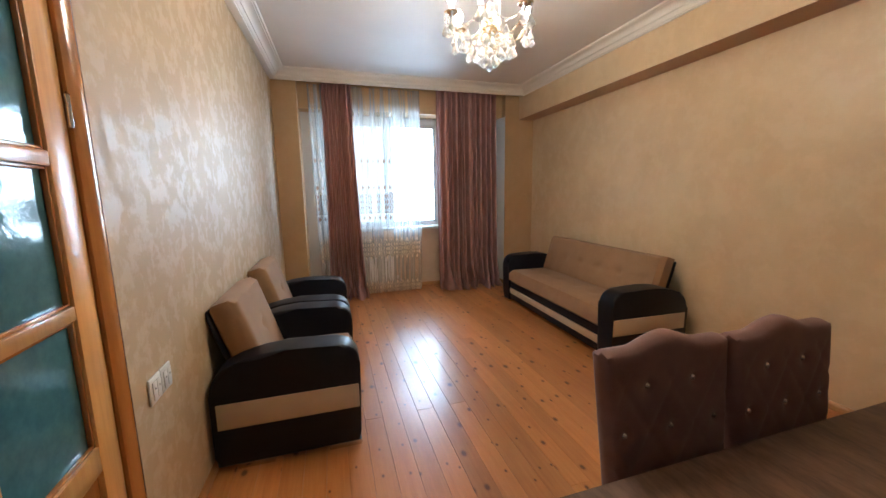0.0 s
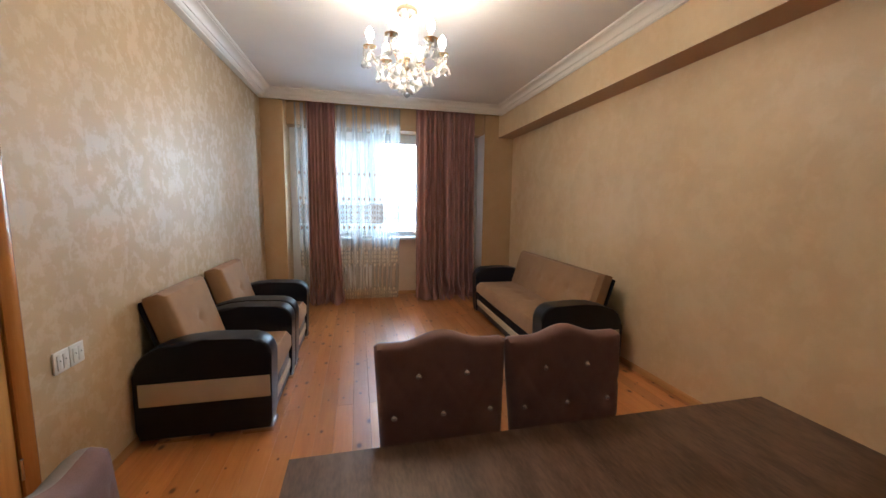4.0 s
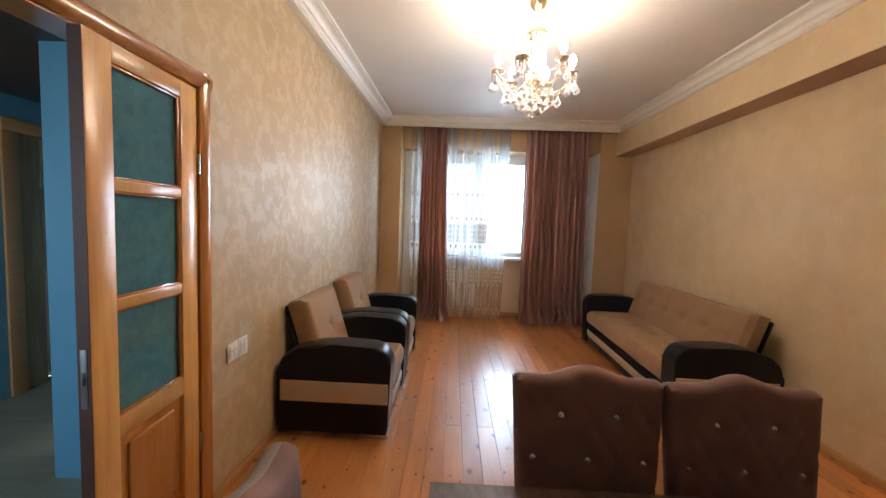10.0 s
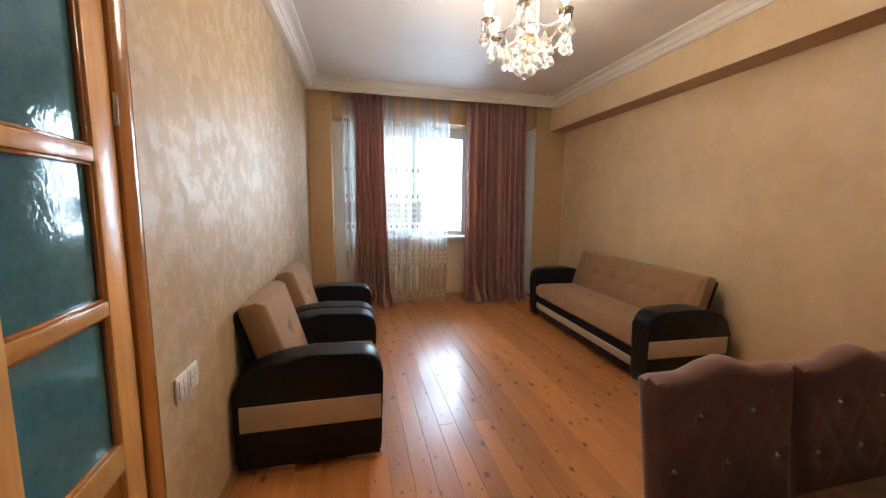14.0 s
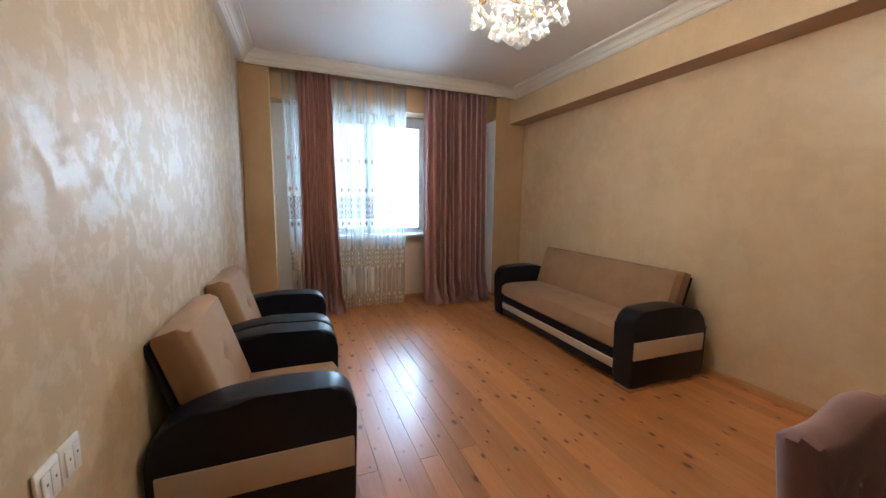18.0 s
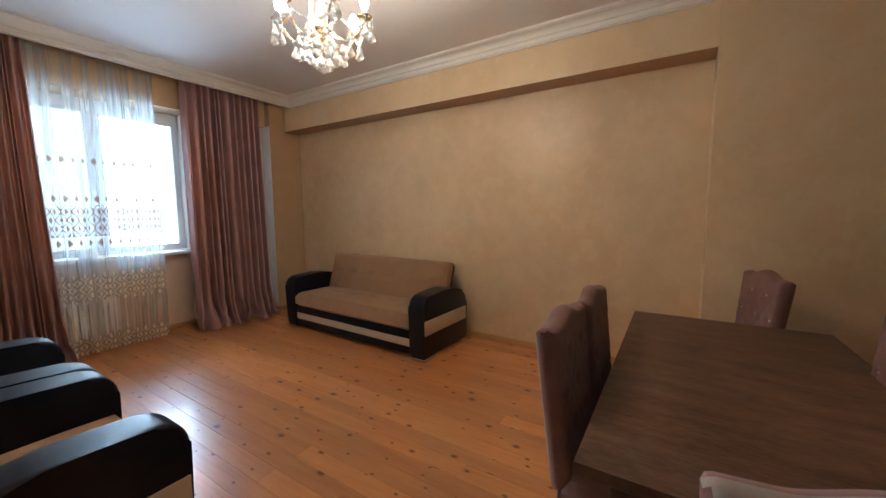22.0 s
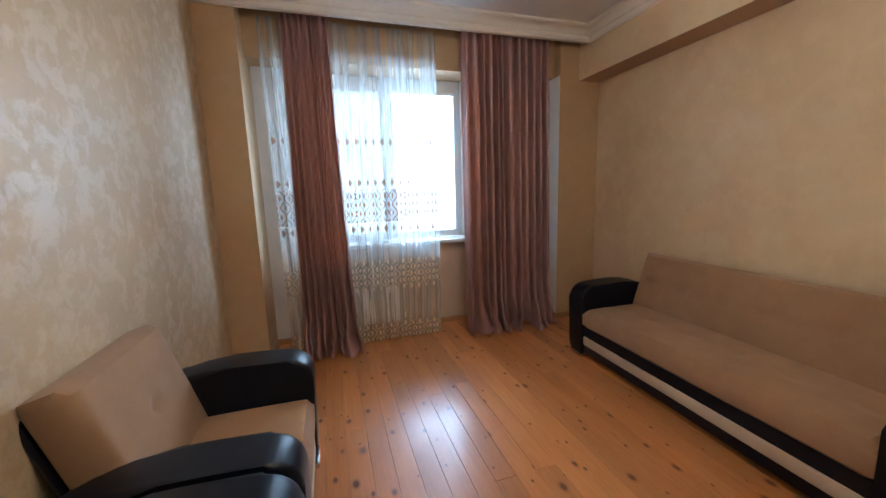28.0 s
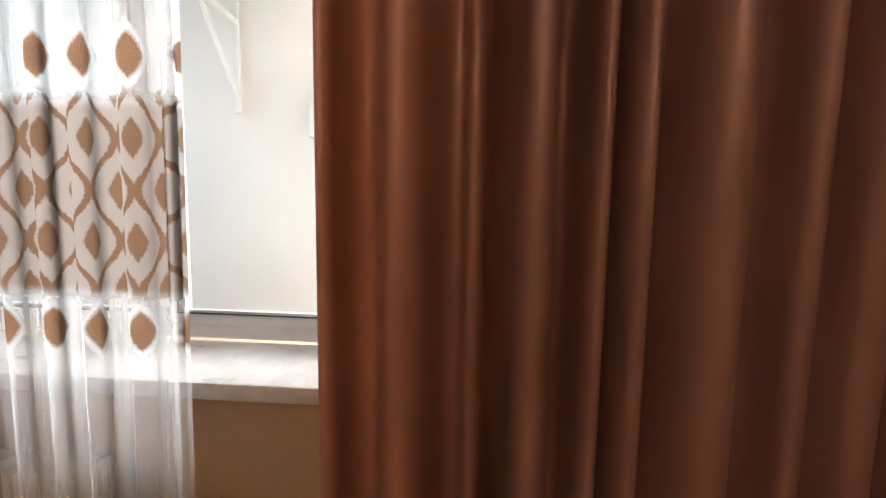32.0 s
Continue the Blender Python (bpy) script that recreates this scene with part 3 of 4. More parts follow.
solid("trim_curtain_rail", box(XN0, XN1 + 0.2, 5.34, 5.50, ZC - 0.03, ZC - 0.004, 0.004), DARKMETAL, "dark double curtain rail behind the cornice", "curtain rail")

# skirting boards
def skirting(name, pts, axis, fixed, sgn, shape=None):
    prof = [(0, 0), (0.016, 0), (0.016, 0.035), (0.010, 0.050), (0.004, 0.055), (0, 0.055)]
    outline = [(fixed + sgn * d, z) for d, z in prof]
    bm = prism(outline, pts[0], pts[1], axis)
    solid(name, shape(bm) if shape else bm, SKIRT, "varnished pine skirting board", "skirting board")


skirting("baseboard_left", (DY1 + 0.075, YF), "y", XL, 1, skewed)
skirting("baseboard_right", (YPIL, YF), "y", XREC, -1)
skirting("baseboard_pillar", (YB, YPIL), "y", XR, -1)
skirting("baseboard_back", (XL, XR), "x", YB, 1)
skirting("baseboard_column", (XL, XN0), "x", YCOL, -1)
skirting("baseboard_column_side", (YCOL, YW), "y", XN0 + 0.006, 1)
skirting("baseboard_pier_side", (YPIER, YW), "y", XN1 - 0.006, -1)
skirting("baseboard_corner", (XN1, XREC), "x", YPIER, -1)
skirting("baseboard_window", (XN0, XN1), "x", YW, -1)

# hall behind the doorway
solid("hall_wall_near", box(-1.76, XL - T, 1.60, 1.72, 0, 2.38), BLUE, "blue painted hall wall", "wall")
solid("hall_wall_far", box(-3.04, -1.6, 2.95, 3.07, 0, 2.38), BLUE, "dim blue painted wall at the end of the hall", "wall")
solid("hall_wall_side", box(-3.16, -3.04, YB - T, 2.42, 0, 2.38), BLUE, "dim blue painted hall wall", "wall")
# wall out of view, opened between its boxes for the added hall lamp
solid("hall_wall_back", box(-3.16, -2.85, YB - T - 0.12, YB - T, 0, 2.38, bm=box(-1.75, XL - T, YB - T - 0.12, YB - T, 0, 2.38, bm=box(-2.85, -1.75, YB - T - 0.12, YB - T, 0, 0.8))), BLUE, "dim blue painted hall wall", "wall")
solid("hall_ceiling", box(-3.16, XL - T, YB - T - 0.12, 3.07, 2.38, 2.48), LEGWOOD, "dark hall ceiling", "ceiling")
solid("hall_floor", box(-3.16, XL - T, YB - T - 0.12, 3.07, -0.05, 0.0), simple("hall_boards", (0.20, 0.19, 0.13), (0.29, 0.27, 0.19), 0.4, 3, 60, scale=(1, 6, 1)), "worn pale boards of the hall floor", "floor")
RAWPINE = simple("raw_pine", (0.30, 0.22, 0.12), (0.44, 0.34, 0.20), 0.6, 5, 70, scale=(1, 5, 0.4))
hall_door = thing("door_hall", "pale pine door standing open in its frame at the end of the hall", "door", pose(0, 0, 0), kind="structure")
part("jamb", box(-3.16, -3.02, 2.42, 2.53, 0, 2.10, 0.006), SKIRT, hall_door)
part("jamb", box(-3.16, -3.02, 2.84, 2.95, 0, 2.10, 0.006), SKIRT, hall_door)
part("head", box(-3.16, -3.02, 2.42, 2.95, 2.10, 2.20, 0.006), SKIRT, hall_door)
hall_leaf = part("door_leaf", box(-3.14, -3.05, 2.535, 2.70, 0.01, 2.09, 0.004), RAWPINE, hall_door, "plank door leaf seen edge on")
part("hinge", box(-3.05, -3.043, 2.685, 2.70, 1.68, 1.80, 0.002), CHROME, hall_leaf, "steel hinge")
solid("hall_wall_over_door", box(-3.16, -3.04, 2.42, 3.07, 2.20, 2.38), BLUE, "blue painted wall over the hall door", "wall")
solid("hall_wall_beyond", box(-3.30, -3.18, 2.30, 3.07, 0, 2.38), PL_REVEAL, "pale wall of the room beyond the hall door", "wall")

# ---- double door of the room ----
door = thing("door_room", "varnished pine double door, one leaf open to the hall, three green panes", "door", pose(0, 0, 0), kind="structure")


def casing_profile(w):
    return [(0, 0), (0.010, 0), (0.018, 0.012), (0.024, 0.030), (0.024, w - 0.02), (0.016, w - 0.006), (0.006, w), (0, w)]


bm = prism([(XL + d, DY1 - 0.005 + w) for d, w in casing_profile(0.075)], 0, DZ + 0.07, "z")
part("casing", bm, CASING, door)
bm = prism([(XL + d, DY0 + 0.005 - w) for d, w in casing_profile(0.075)], 0, DZ + 0.07, "z")
part("casing", bm, CASING, door)
bm = prism([(XL + d, DZ - 0.005 + w) for d, w in casing_profile(0.075)], DY0 - 0.07, DY1 + 0.07, "y")
part("head_casing", bm, CASING, door)
bm = box(XL - T, XL - 0.002, DY1 - 0.012, DY1, 0, DZ)
box(XL - T, XL - 0.002, DY0, DY0 + 0.012, 0, DZ, bm=bm)
box(XL - T, XL - 0.002, DY0 + 0.012, DY1 - 0.012, DZ - 0.012, DZ, bm=bm)
part("jamb", bm, CASING, door)

LY0, LY1 = 0.825, 1.376
AJAR = Matrix.Translation((XL, LY1, 0)) @ Matrix.Rotation(radians(3.6), 4, "Z") @ Matrix.Translation((-XL, -LY1, 0))   # the leaf stands slightly off the frame


def leaf_pieces(parent):
    """Stiles, rails, three panes and a raised panel of a leaf lying along y."""
    f0, f1 = XL - 0.042, XL + 0.002
    st = 0.105
    part("stile", box(f0, f1, LY0, LY0 + st, 0.01, 2.085, 0.004), DOORWOOD, parent, at=AJAR)
    part("stile", box(f0, f1, LY1 - st, LY1, 0.01, 2.085, 0.004), DOORWOOD, parent, at=AJAR)
    levels = [(2.015, 2.085), (1.585, 1.625), (1.165, 1.205), (0.695, 0.775), (0.01, 0.16)]
    for z0, z1 in levels:
        part("rail", box(f0, f1 - 0.001, LY0 + st, LY1 - st, z0, z1, 0.003), DOORWOOD, parent, at=AJAR)
    for a, b in ((1.625, 2.015), (1.205, 1.585), (0.775, 1.165)):
        pane = part("pane", box(f0 + 0.016, f0 + 0.022, LY0 + st - 0.004, LY1 - st + 0.004, a - 0.004, b + 0.004), DGLASS, parent, "sea-green patterned glass pane", AJAR)
        bead = bmesh.new()
        for y0, y1, z0, z1 in ((LY0 + st, LY0 + st + 0.010, a, b), (LY1 - st - 0.010, LY1 - st, a, b), (LY0 + st, LY1 - st, a, a + 0.010), (LY0 + st, LY1 - st, b - 0.010, b)):
            box(f0 + 0.022, f1 - 0.008, y0, y1, z0, z1, 0.003, bm=bead)
        part("bead", bead, CASING, pane)
    bm = box(f0 + 0.012, f1 - 0.016, LY0 + st, LY1 - st, 0.16, 0.695)
    box(f0 + 0.012, f1 - 0.006, LY0 + st + 0.045, LY1 - st - 0.045, 0.205, 0.65, 0.010, bm=bm)
    part("panel", bm, CASING, parent, "raised lower panel in darker pine", AJAR)


leaf_pieces(door)
# thin strip added over the edge to carry its shade
part("edge_shade", box(XL - 0.0415, XL + 0.0005, LY0 - 0.002, LY0 - 0.0002, 0.012, 2.083), DARKEDGE, door, "dark reddish leaf edge, its shade put into the colour", AJAR)
lock = part("lock_plate", box(XL - 0.032, XL - 0.010, LY0 - 0.004, LY0 + 0.001, 0.86, 1.06, 0.001), STEEL, door, "steel lock plate in the leaf's edge", AJAR)
part("bolt_hole", box(XL - 0.026, XL - 0.016, LY0 - 0.0055, LY0 - 0.002, 0.94, 0.985, 0.001), DARKMETAL, lock)
for z in (1.70, 0.36):
    part("hinge", lathe([(0.0, 0), (0.007, 0.0), (0.007, 0.09), (0.009, 0.092), (0.0, 0.1)], 10, (XL + 0.008, LY1 + 0.006, z)), CHROME, door, "steel hinge")

# ---- window ----
win = thing("window_1", "white plastic double window with a marble sill", "window", pose(0, 0, 0), kind="structure")
part("window_sill", box(WX0 - 0.05, 1.98, 5.628, YW + 0.08, 0.948, 0.988, 0.006), MARBLE, win, "grey-white marble sill")
WY = 5.885
fr = 0.045
part("window_frame", box(WX0, WX0 + fr, WY, WY + 0.06, WZ0, WZ1, 0.006, bm=box(WX1 - fr, WX1, WY, WY + 0.06, WZ0, WZ1, 0.006, bm=box(WX0 + fr, WX1 - fr, WY, WY + 0.06, WZ0, WZ0 + fr, 0.006, bm=box(WX0 + fr, WX1 - fr, WY, WY + 0.06, WZ1 - fr - 0.08, WZ1, 0.006)))), UPVC, win)
MULLION = 0.83
part("mullion", box(MULLION - 0.035, MULLION + 0.035, WY - 0.004, WY + 0.064, WZ0 + fr, WZ1 - fr - 0.08, 0.006), UPVC, win)
for a, b in ((WX0 + fr, MULLION - 0.035), (MULLION + 0.035, WX1 - fr)):
    z0, z1 = WZ0 + fr, WZ1 - fr - 0.08
    s = 0.030
    sash = part("sash", box(a, a + s, WY - 0.01, WY + 0.05, z0, z1, 0.005, bm=box(b - s, b, WY - 0.01, WY + 0.05, z0, z1, 0.005, bm=box(a + s, b - s, WY - 0.01, WY + 0.05, z0, z0 + s, 0.005, bm=box(a + s, b - s, WY - 0.01, WY + 0.05, z1 - s, z1, 0.005)))), UPVC, win)
    pane = part("pane", box(a + s - 0.004, b - s + 0.004, WY + 0.018, WY + 0.022, z0 + s - 0.004, z1 - s + 0.004), PANE, sash, "clear glass")
    pane.visible_shadow = False
    part("gasket", box(a + s, b - s, WY - 0.0115, WY + 0.014, z0 + s, z0 + s + 0.004, bm=box(a + s, a + s + 0.005, WY - 0.0115, WY + 0.014, z0 + s + 0.004, z1 - s)), DARKMETAL, sash)

# loggia outside
LO = 7.35
bm = box(-2.2, 1.06, LO, LO + 0.2, -0.1, 3.1)
box(1.06, 5.2, LO, LO + 0.2, -0.1, 0.90, bm=bm)
solid("loggia_wall_outer", bm, OUTWALL, "pale plastered loggia wall with a parapet", "wall")
# end wall out of view; its opening was added for the side lamp
solid("loggia_wall_left", box(-2.4, -2.2, 6.1, LO + 0.2, -0.1, 0.9, bm=box(-2.4, -2.2, 6.1, 6.4, 0.9, 3.1, bm=box(-2.4, -2.2, LO, LO + 0.2, 0.9, 3.1))), OUTWALL, "pale plastered loggia side wall", "wall")
solid("loggia_wall_right", box(5.2, 5.4, 6.1, LO + 0.2, -0.1, 3.1), OUTWALL, "pale plastered loggia side wall", "wall")
solid("loggia_wall_inner", box(-2.4, XN0, 6.2, 6.3, -0.1, 3.1, bm=box(XN1, 5.4, 6.2, 6.3, -0.1, 3.1)), OUTWALL, "pale outer face of the house wall", "wall")
solid("loggia_floor", box(-2.4, 5.4, 6.1, LO + 0.2, -0.1, -0.02), OUTWALL, "grey loggia floor", "floor")
solid("loggia_ceiling", box(-2.4, 5.4, 6.1, LO + 0.2, 3.1, 3.2), OUTWALL, "pale loggia ceiling", "ceiling")
lw = solid("window_loggia", box(1.06, 1.13, LO - 0.02, LO + 0.05, 0.90, 3.1, 0.006, bm=box(1.13, 5.2, LO - 0.02, LO + 0.05, 0.90, 0.97, 0.006)), UPVC, "white plastic frame of the loggia glazing", "window")
meter = thing("meter_box", "small white electricity box on the loggia wall", "meter box", pose(0.80, LO, 1.97))
part("body", box(-0.11, 0.11, -0.09, 0, -0.14, 0.14, 0.012), WHITEPL, meter)
part("window", box(-0.06, 0.06, -0.095, -0.089, 0.01, 0.09, 0.004), MARBLE, meter)
part("pipe", tube([(0.0, -0.03, 0.14), (0.0, -0.03, 0.30), (0.0, -0.03, 1.1)], 0.012), WHITEPL, meter)
part("branch", tube([(0.0, -0.03, 0.22), (0.10, -0.03, 0.20), (0.26, -0.03, 0.16)], 0.010), WHITEPL, meter)
bracket = thing("wall_bracket", "white painted steel bracket on the loggia wall", "bracket", pose(0.18, LO, 2.35))
part("upright", box(-0.02, 0.02, -0.02, 0, -0.35, 0.35, 0.004), WHITEPL, bracket)
part("arm", box(-0.02, 0.02, -0.40, -0.02, 0.20, 0.24, 0.004), WHITEPL, bracket)
part("strut", tube([(0, -0.02, -0.25), (0, -0.34, 0.20)], 0.014), WHITEPL, bracket)
solid("ground", box(-60, 60, 8, 120, -9.1, -9.0), OUTWALL, "pale ground far below the loggia", "ground")

# ---- radiator ----
rad = thing("radiator", "white sectional radiator under the window behind the net", "radiator", pose(0.13, YW - 0.125, 0.13))
for k in range(9):
    bm = prism(rounded(0, 0.072, 0, 0.58, (0.012, 0.012, 0.02, 0.02), 3), 0.0, 0.085, "y", 0.008, 2)
    part("section", bm, WHITEPL, rad, at=pose(k * 0.08, 0, 0))
part("pipe", tube([(0.72, 0.04, 0.05), (0.80, 0.04, 0.05), (0.82, 0.04, 0.03), (0.82, 0.04, -0.13)], 0.012), WHITEPL, rad)
part("valve", lathe([(0.0, 0), (0.02, 0), (0.022, 0.03), (0.016, 0.05), (0, 0.05)], 12, (0.78, 0.04, 0.03)), WHITEPL, rad)


# ---- curtains ----
def drape(name, x0, x1, y, z0, z1, folds, depth, material, seed, gather=0.0, pool=0.0, top_flat=0.25, nz=34, per=7, shrink=0.0, width_uv=1.0, tight=0.0, lean=0.0):
    """A hanging cloth with uneven folds; gather narrows it at mid height, pool spreads the hem on the floor."""
    rnd = random.Random(seed)
    nx = folds * per
    widths = [rnd.uniform(0.4, 1.9) for _ in range(folds)]
    ends = [sum(widths[:i]) / sum(widths) for i in range(folds + 1)]
    bm = bmesh.new()
    uvl = bm.loops.layers.uv.new("UVMap")
    grid = []
    for j in range(nz + 1):
        v = j / nz
        z = z0 + (z1 - z0) * v
        row = []
        for i in range(nx + 1):
            k = min(i // per, folds - 1)
            w = (i - k * per) / per
            u = ends[k] + (ends[k + 1] - ends[k]) * w
            slow = noise.noise(Vector((u * folds * 0.45, seed, v * 0.9)))
            slow2 = noise.noise(Vector((u * folds * 0.8, seed + 9, v * 1.6)))
            a = 0.85 + 0.7 * slow
            grow = top_flat + (1 - top_flat) * (1 - v) ** 0.6
            q = w + 0.10 * slow2
            s = (1 - tight) * math.cos(2 * math.pi * q) + tight * (1 - 2 * abs(math.sin(math.pi * q)))
            yy = y + depth * grow * (a * s + 0.5 * slow)
            inner = 0.5 + (u - 0.5) * (1 - gather * math.sin(math.pi * v) ** 2 - shrink * (1 - v) ** 1.5)
            inner += 0.07 / folds * math.sin(4 * math.pi * w) * grow + 0.10 / folds * slow2
            xx = x0 + (x1 - x0) * inner - lean * (1 - v) ** 1.5
            zz = z
            if pool and v < 0.16:
                t = (0.16 - v) / 0.16
                crumple = noise.noise(Vector((u * folds * 0.9, seed + 3, v * 22)))
                yy += -pool * t * t * (0.5 + 1.0 * slow) + depth * t * 0.55 * s + 0.020 * t * crumple
                xx += pool * (0.9 * t * t * slow2 + 0.35 * t * crumple)
                zz = z + t * (0.012 * (0.5 + 0.5 * s) + 0.045 * max(0.0, slow2 + 0.5 * crumple))
            elif not pool and v < 0.02:
                zz = z + 0.016 * abs(math.sin(math.pi * u * (x1 - x0) * width_uv / 0.115))
            row.append((bm.verts.new((xx, yy, zz)), (u * (x1 - x0) * width_uv, zz)))
        grid.append(row)
    for j in range(nz):
        for i in range(nx):
            q = [grid[j][i], grid[j][i + 1], grid[j + 1][i + 1], grid[j + 1][i]]
            f = bm.faces.new([v for v, _ in q])
            for loop, (_, uv) in zip(f.loops, q):
                loop[uvl].uv = uv
    data = bpy.data.meshes.new(name)
    bm.to_mesh(data)
    bm.free()
    data.materials.append(material)
    for f in data.polygons:
        f.use_smooth = True
    return data


cl = tagged(new("curtain", drape("curtain", -0.095, 0.295, 5.38, 0.012, 2.98, 9, 0.052, SATIN, 3, 0.0, 0.17, 0.6, 60, 16, -0.30, tight=0.15, lean=-0.03)), "dusty mauve satin curtain hanging in folds to the floor", "curtain", "window curtains")
cr = tagged(new("curtain", drape("curtain", 1.500, 2.450, 5.375, 0.012, 2.98, 12, 0.066, SATIN, 8, 0.0, 0.15, 0.7, 60, 16, -0.03, tight=0.15, lean=-0.03)), "wide dusty mauve satin curtain hanging in folds to the floor", "curtain", "window curtains")
tagged(new("net_curtain", drape("net_curtain", -0.275, 1.265, 5.462, 0.02, 2.97, 17, 0.009, VOILE, 5, 0.0, 0.0, 0.7, 44, 12, 0.05, 1.45)), "white voile net curtain with bronze lozenge embroidery", "net curtain")


# ---- curves ----
def smooth(points, n=8):
    """Catmull-Rom through points."""
    p = [Vector(q) for q in points]
    p = [2 * p[0] - p[1], *p, 2 * p[-1] - p[-2]]
    out = []
    for i in range(1, len(p) - 2):
        for k in range(n):
            t = k / n
            out.append(0.5 * ((2 * p[i]) + (p[i + 1] - p[i - 1]) * t + (2 * p[i - 1] - 5 * p[i] + 4 * p[i + 1] - p[i + 2]) * t * t + (3 * p[i] - p[i - 1] - 3 * p[i + 1] + p[i + 2]) * t ** 3))
    return [*out, p[-2]]


# ---- seating ----
def arm_outline(d, h):
    """Side view of an armrest: low bowed top, large front radius; x from the front to the back."""
    pts = [(0.02, 0.035), (0.012, 0.10), (0.0, h - 0.17)]
    for k in range(7):
        a = radians(180 - 90 * k / 6)
        pts.append((0.115 + 0.115 * math.cos(a), h - 0.115 - 0.012 + 0.115 * math.sin(a)))
    pts += [(d * 0.36, h - 0.003), (d * 0.5, h), (d * 0.66, h - 0.008), (d * 0.80, h - 0.035)]
    for k in range(6):
        a = radians(70 - 70 * k / 5)
        pts.append((d - 0.15 + 0.15 * math.cos(a), h - 0.21 + 0.16 * math.sin(a)))
    pts += [(d, 0.10), (d - 0.008, 0.035)]
    return pts


def tufted(width, height, thick, buttons, bulge=0.02, dip=0.022, nx=44, nz=20, round_r=0.04):
    """A soft slab in x and z whose front face (towards -y) is drawn in at buttons."""

    def outline(u, v):
        return (u - 0.5) * width, v * height

    def edge(u, v):
        ex, ez = min(u, 1 - u) * width, min(v, 1 - v) * height
        k = 0.0
        for e in (ex, ez):
            if e < round_r:
                k = max(k, 1 - math.sqrt(max(0.0, 1 - ((round_r - e) / round_r) ** 2)))
        return k

    def front(x, z, u, v):
        y = -thick / 2 - bulge * math.sin(math.pi * u) ** 0.5 * math.sin(math.pi * v) ** 0.5
        for bx, bz in buttons:
            d2 = ((x - bx) ** 2 + (z - bz) ** 2)
            y += dip * math.exp(-d2 / 0.0011) + 0.35 * dip * math.exp(-((x - bx) ** 2 / 0.012 + (z - bz) ** 2 / 0.0006))
        return y + edge(u, v) * round_r

    def back(x, z, u, v):
        return thick / 2 - edge(u, v) * round_r * 0.6

    return pillow(nx, nz, outline, front, back)


def seat_unit(name, label, category, width, depth, arm_h, back_h, buttons_n, group, at, arm_w=0.18, back_off=0.24):
    """Sofa or armchair: local x runs along its width, -y is its front; stands on the floor."""
    ob = thing(name, label, category, at, group)
    hw = width / 2
    for sgn in (-1, 1):
        x_out, x_in = sgn * hw, sgn * (hw - arm_w)
        out = arm_outline(depth, arm_h)
        bm = prism([(p[0], p[1]) for p in out], min(x_out, x_in), max(x_out, x_in), "x", 0.022, 3)
        arm = part("armrest", bm, LEATHER, ob, "black leatherette armrest")
        s0, s1 = (x_out, x_out + 0.007 * sgn)
        part("stripe", box(min(s0, s1) - 0.004, max(s0, s1), 0.014, depth - 0.030, 0.264, 0.408, 0.004), CREAM, arm, "cream leatherette band")
        for y0 in (0.06, depth - 0.24):
            foot = box(min(x_in, x_out) + 0.02, max(x_in, x_out) - 0.004, y0 - 0.05, y0 + 0.14, 0.0, 0.036, 0.004)
            part("foot", foot, CHROME, arm, "chromed foot plate")
    iw = hw - arm_w
    part("base", box(-iw + 0.001, iw - 0.001, 0.03, depth - 0.12, 0.045, 0.285, 0.012), LEATHER, ob, "black leatherette base")
    part("front_stripe", box(-iw + 0.006, iw - 0.006, 0.020, 0.036, 0.125, 0.200, 0.004), CREAM, ob, "cream leatherette band on the base")
    seat_dips = [(2 * iw * ((i + 0.5) / buttons_n - 0.5), -0.52 * (depth - back_off)) for i in range(buttons_n)] if buttons_n > 1 else []
    seat = tufted(2 * iw - 0.006, depth - back_off, 0.17, [(x, -z) for x, z in seat_dips], 0.018, 0.014, 44, 18, 0.05)
    seat.transform(Matrix.Translation((0, 0.008, 0.365)) @ Matrix(((1, 0, 0, 0), (0, 0, 1, 0), (0, -1, 0, 0), (0, 0, 0, 1))))
    part("seat_cushion", seat, VELOUR, ob)
    bw = 2 * iw + 0.05
    bh = back_h - 0.33
    buttons = [(bw * ((i + 0.5) / buttons_n - 0.5), bh * 0.56) for i in range(buttons_n)]
    back = tufted(bw, bh, 0.15, buttons, 0.012, 0.022, 52, 22, 0.04)
    back.transform(Matrix.Translation((0, depth - back_off, 0.33)) @ Matrix.Rotation(radians(-17), 4, "X"))
    part("backrest", back, VELOUR, ob, "sand velour tufted backrest")
    shell = box(-bw / 2 + 0.01, bw / 2 - 0.01, 0.078, 0.105, 0.0, bh - 0.02, 0.01)
    shell.transform(Matrix.Translation((0, depth - back_off, 0.33)) @ Matrix.Rotation(radians(-17), 4, "X"))
    part("back_shell", shell, LEATHER, ob, "black leatherette back")
    return ob


# local front (-y) turned towards the middle of the room
seat_unit("sofa", "sand velour sofa bed with black leatherette arms and cream bands", "sofa", 2.21, 0.80, 0.655, 0.905, 6, "seating set", pose(2.192, 3.560, 0, 0, 0, -91.8), 0.185, 0.23)
seat_unit("armchair", "sand velour armchair with black leatherette arms, standing against the wall", "armchair", 0.945, 0.785, 0.665, 0.945, 1, "seating set", pose(0.045, 2.570, 0, 0, 0, 90), 0.18)
seat_unit("armchair", "sand velour armchair with black leatherette arms, beside its twin", "armchair", 0.945, 0.785, 0.665, 0.945, 1, "seating set", pose(0.045, 3.540, 0, 0, 0, 90), 0.18)

